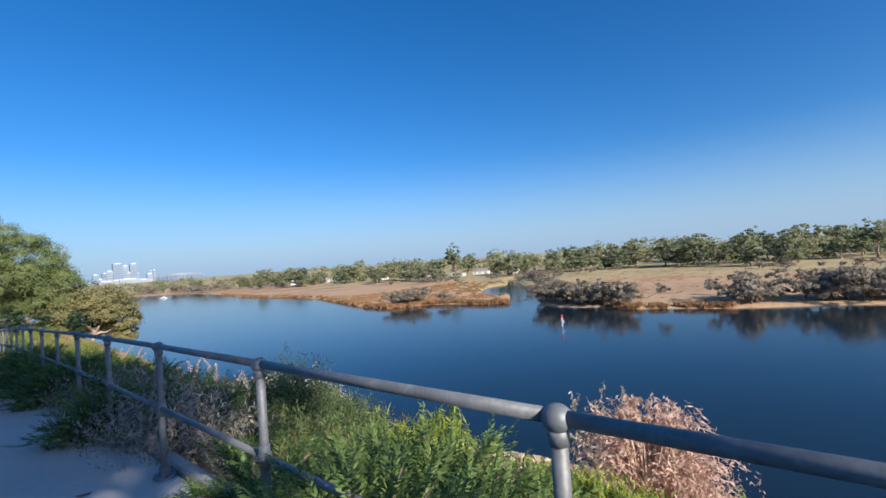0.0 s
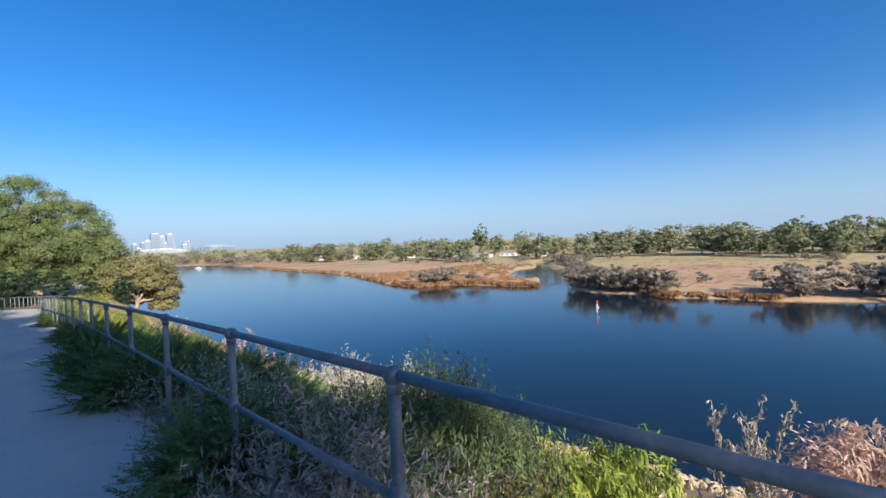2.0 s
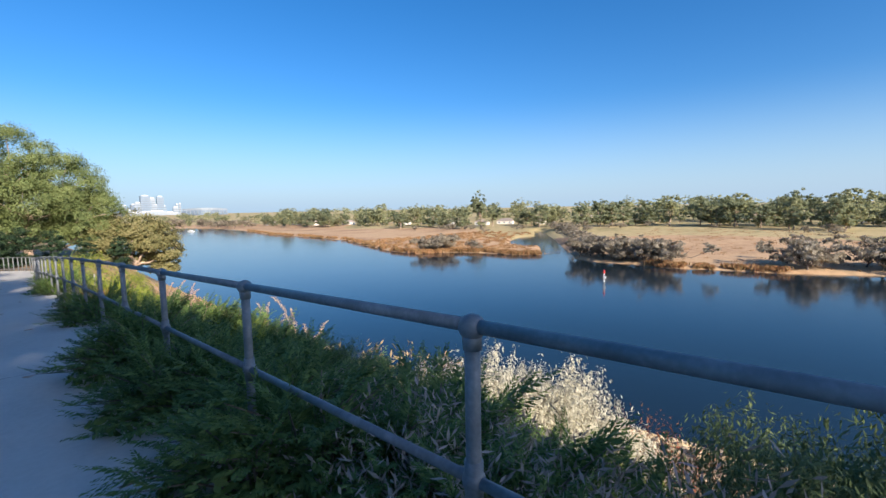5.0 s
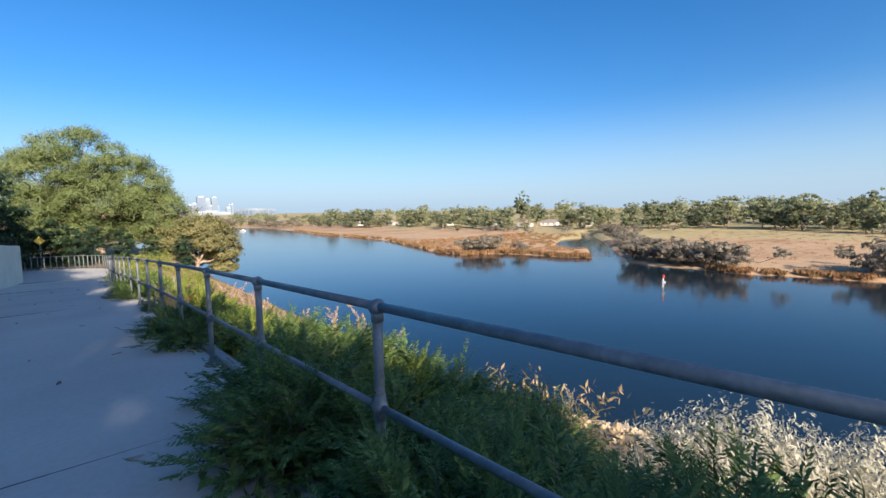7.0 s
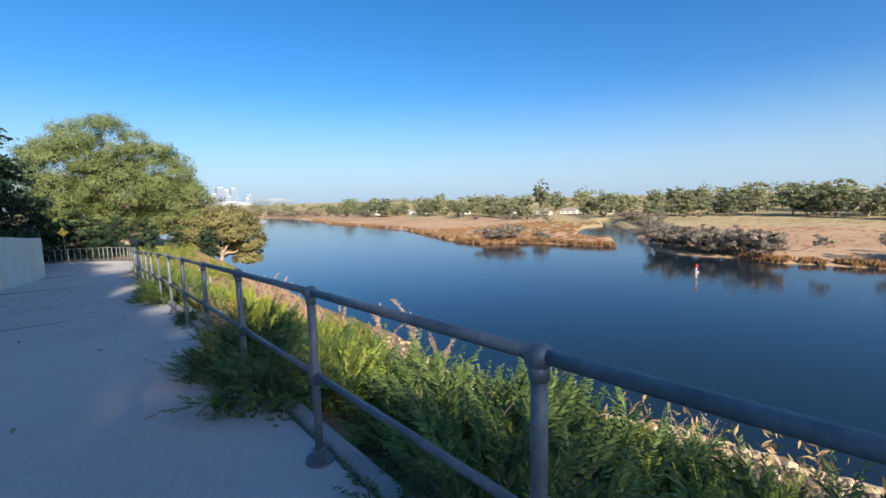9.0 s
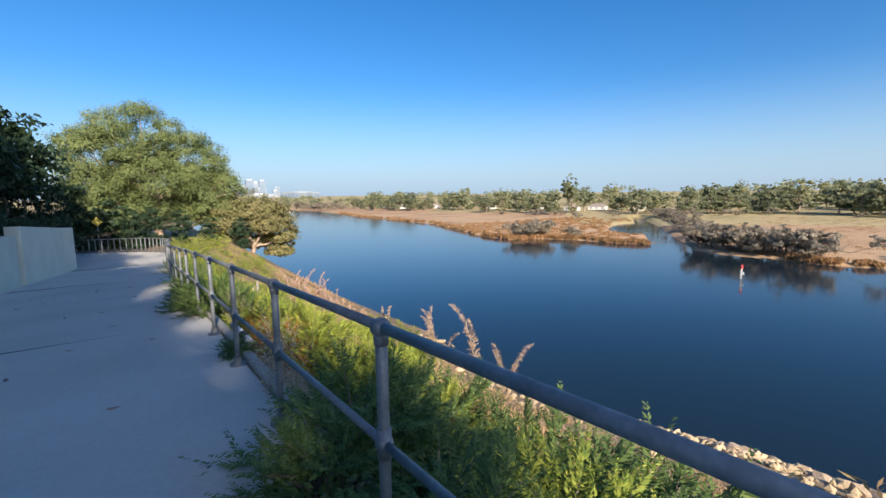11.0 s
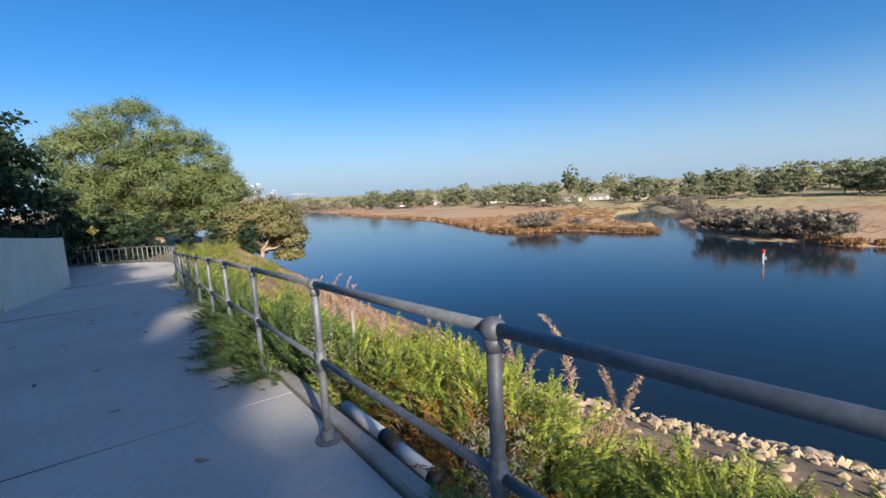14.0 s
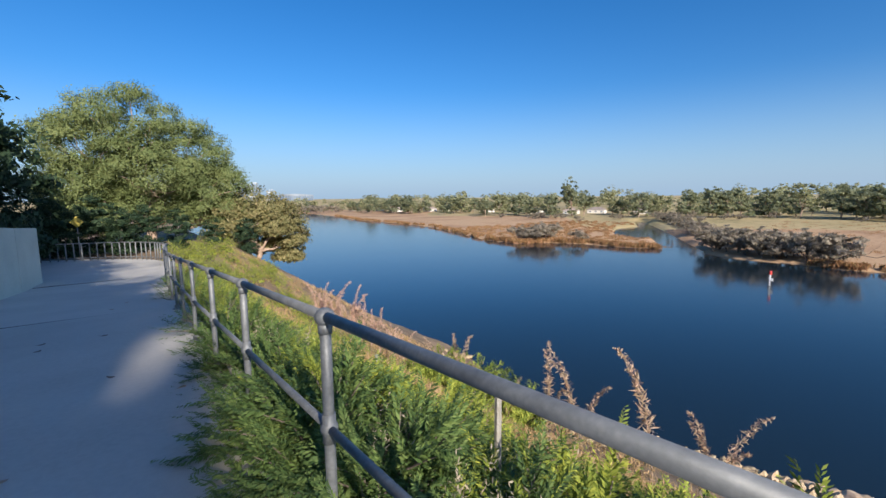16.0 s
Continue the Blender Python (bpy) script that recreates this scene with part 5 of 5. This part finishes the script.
boat = thing("boat", "small white motor boat far down the river", "boat", at=(138, 500, WATER_Z))
boat.rotation_euler = (0, 0, 0.5)
bm = bmesh.new()
box(bm, (-1.3, -3.4, -0.3), (1.3, 3.0, 0.8), 0.1)
for v in bm.verts:
    if v.co.y > 2.0:
        v.co.x *= 0.35
        v.co.y += 1.0
    if v.co.z < 0:
        v.co.x *= 0.7
part("hull", bm, M_WHITE, boat)
bm = bmesh.new()
box(bm, (-0.9, -1.4, 0.8), (0.9, 1.2, 1.9), 0.12)
part("cabin", bm, M_WHITE, boat)

# ---- houses among the trees ----
def house(az, d, w, dep, h, yaw):
    x, y = d * math.sin(radians(az)), d * math.cos(radians(az))
    ob = thing("house", "pale house with a tiled hip roof among the trees", "house", "houses across the river", at=(x, y, float(land_z(x, y))))
    ob.rotation_euler = (0, 0, yaw)
    bm = bmesh.new()
    box(bm, (-w / 2, -dep / 2, -0.5), (w / 2, dep / 2, h))
    wl = part("wall", bm, M_HOUSE, ob)
    bm = bmesh.new()
    e = 0.6
    lo = [bm.verts.new(p) for p in ((-w / 2 - e, -dep / 2 - e, h), (w / 2 + e, -dep / 2 - e, h), (w / 2 + e, dep / 2 + e, h), (-w / 2 - e, dep / 2 + e, h))]
    r0, r1 = bm.verts.new((-w / 2 + dep / 2, 0, h + dep * 0.28)), bm.verts.new((w / 2 - dep / 2, 0, h + dep * 0.28))
    for f in ((lo[0], lo[1], r1, r0), (lo[1], lo[2], r1), (lo[2], lo[3], r0, r1), (lo[3], lo[0], r0), (lo[3], lo[2], lo[1], lo[0])):
        bm.faces.new(f)
    part("roof", bm, M_ROOF, ob)
    n_ = max(2, int(w / 4))
    for k in range(n_):
        for sd in (-1, 1):
            bm = bmesh.new()
            xx = -w / 2 + w * (k + 0.5) / n_
            box(bm, (xx - 0.8, sd * dep / 2 - 0.05, 0.9), (xx + 0.8, sd * dep / 2 + 0.05, 2.2))
            part("window", bm, M_GLASS, ob)


for az, extra, w in ((24, 30, 18), (27, 60, 20), (29, 26, 16), (33, 34, 22), (36, 60, 18), (40, 40, 20), (46, 30, 16), (50, 28, 18), (53, 45, 22), (58, 26, 24), (63, 120, 20), (80, 110, 26), (85, 120, 22), (89, 60, 24), (92, 70, 26), (95, 80, 24), (87, 150, 22)):
    house(az, float(np.interp(az, FRONT_A, FRONT_D)) + extra + 45, w * 0.7, 9, 3.2, radians(-az + random.uniform(-20, 20)))

# ---- city skyline and stadium ----
def tower(az, d, w, h, mat, bands=True):
    x, y = d * math.sin(radians(az)), d * math.cos(radians(az))
    ob = thing("office_tower", "pale high-rise office tower in the distant city", "building", "city towers", at=(x, y, -6.0))
    ob.rotation_euler = (0, 0, radians(-az + 8))
    bm = bmesh.new()
    box(bm, (-w / 2, -w / 2, -20), (w / 2, w / 2, h))
    part("shaft", bm, mat, ob)
    bm = bmesh.new()
    box(bm, (-w * 0.3, -w * 0.3, h), (w * 0.3, w * 0.3, h + 6))
    part("plant_room", bm, M_STEEL, ob)
    if bands:
        for k in range(int(h / 14)):
            bm = bmesh.new()
            z = 6 + 14 * k
            box(bm, (-w / 2 - 0.4, -w / 2 - 0.4, z), (w / 2 + 0.4, w / 2 + 0.4, z + 5))
            part("window_band", bm, M_GLASS, ob)


for px_, top, w, m in ((167, 463, 7, M_TOWER), (184, 461, 8, M_TOWER), (192, 458, 9, M_TOWER_W), (206, 446, 12, M_TOWER), (211, 455, 9, M_TOWER), (220, 450, 7, M_TOWER_W), (226, 462, 9, M_TOWER_W), (235, 447, 9, M_TOWER), (240, 464, 8, M_TOWER), (265, 466, 7, M_TOWER_W), (268, 461, 2.5, M_TOWER_W), (274, 460, 2.5, M_TOWER_W), (176, 471, 10, M_TOWER_W)):
    tower(9.75 + (px_ - 167) * 0.047, 3500, w * 4.3, (480 - top) * 3.7, m)
for px_, w, h in ((150, 60, 20), (186, 90, 28), (206, 80, 34), (226, 110, 40), (246, 110, 26), (258, 80, 18)):
    tower(9.75 + (px_ - 167) * 0.047, 3380, w, h * 0.6, M_TOWER_W, False)
st = thing("stadium", "pale steel-ribbed stadium on the far horizon", "stadium", at=(0, 0, 0))
d0 = 2400
for nm, z0, z1, m in (("seating_bowl", -20, 12, M_TOWER), ("roof_band", 15, 21, M_TOWER_W)):
    bm = bmesh.new()
    top, bot = [], []
    for k in range(25):
        az = radians(14.9 + 4.6 * k / 24)
        dd = d0 - 60 * math.sin(math.pi * k / 24)
        bulge = 5 * math.sin(math.pi * k / 24)
        bot.append(bm.verts.new((dd * math.sin(az), dd * math.cos(az), z0)))
        top.append(bm.verts.new((dd * math.sin(az), dd * math.cos(az), z1 + bulge)))
    for k in range(24):
        bm.faces.new((bot[k], bot[k + 1], top[k + 1], top[k]))
    r = bmesh.ops.extrude_face_region(bm, geom=list(bm.faces))
    for g in r["geom"]:
        if isinstance(g, bmesh.types.BMVert):
            g.co *= 1.02
    part(nm, bm, m, st)
for k in range(13):
    az = radians(15.0 + 4.4 * k / 12)
    link_mesh("rib", tubes("rib", [([(2330 * math.sin(az), 2330 * math.cos(az), -10), (2335 * math.sin(az), 2335 * math.cos(az), 17)], [1.4, 1.4])], 5), M_TOWER_W, st)

# ---- fallen leaves and grit on the path ----
random.seed(77)
ME_LEAF = []
for i in range(3):
    bm = bmesh.new()
    rim = []
    for k in range(8):
        a = 2 * math.pi * k / 8
        rim.append(bm.verts.new((0.055 * math.cos(a), 0.018 * math.sin(a) * (1 + 0.2 * i), 0.006 + 0.006 * math.sin(2 * a + i))))
    top = bm.faces.new(rim)
    r = bmesh.ops.extrude_face_region(bm, geom=[top])
    for g in r["geom"]:
        if isinstance(g, bmesh.types.BMVert):
            g.co.z += 0.002
    ME_LEAF.append(mesh_of("fallen_leaf", bm, (M_BARK, M_BARK_DARK, M_BARK)[i], False))
spots = [(-0.76, 15.86), (-1.3, 14.9), (-1.05, 18.9), (-1.6, 16.4), (-2.0, 20.6), (-0.7, 21.4), (-1.2, 22.9), (-0.6, 9.2), (-1.4, 24.6), (-2.6, 27.5), (-0.9, 26.6)]
spots += [(random.uniform(-3.2, -0.3), random.uniform(2, 34)) for k in range(26)]
for k, (x, y) in enumerate(spots):
    ob = new("fallen_leaf", ME_LEAF[k % 3])
    ob.location = (x, y, float(path_z(y)) - 0.004 * 6 * (0.07 - x) / 4.05)
    ob.rotation_euler = (0, 0, random.uniform(0, 6.28))
    tagged(ob, "small dry brown leaf lying on the concrete path", "leaf", "fallen leaves")
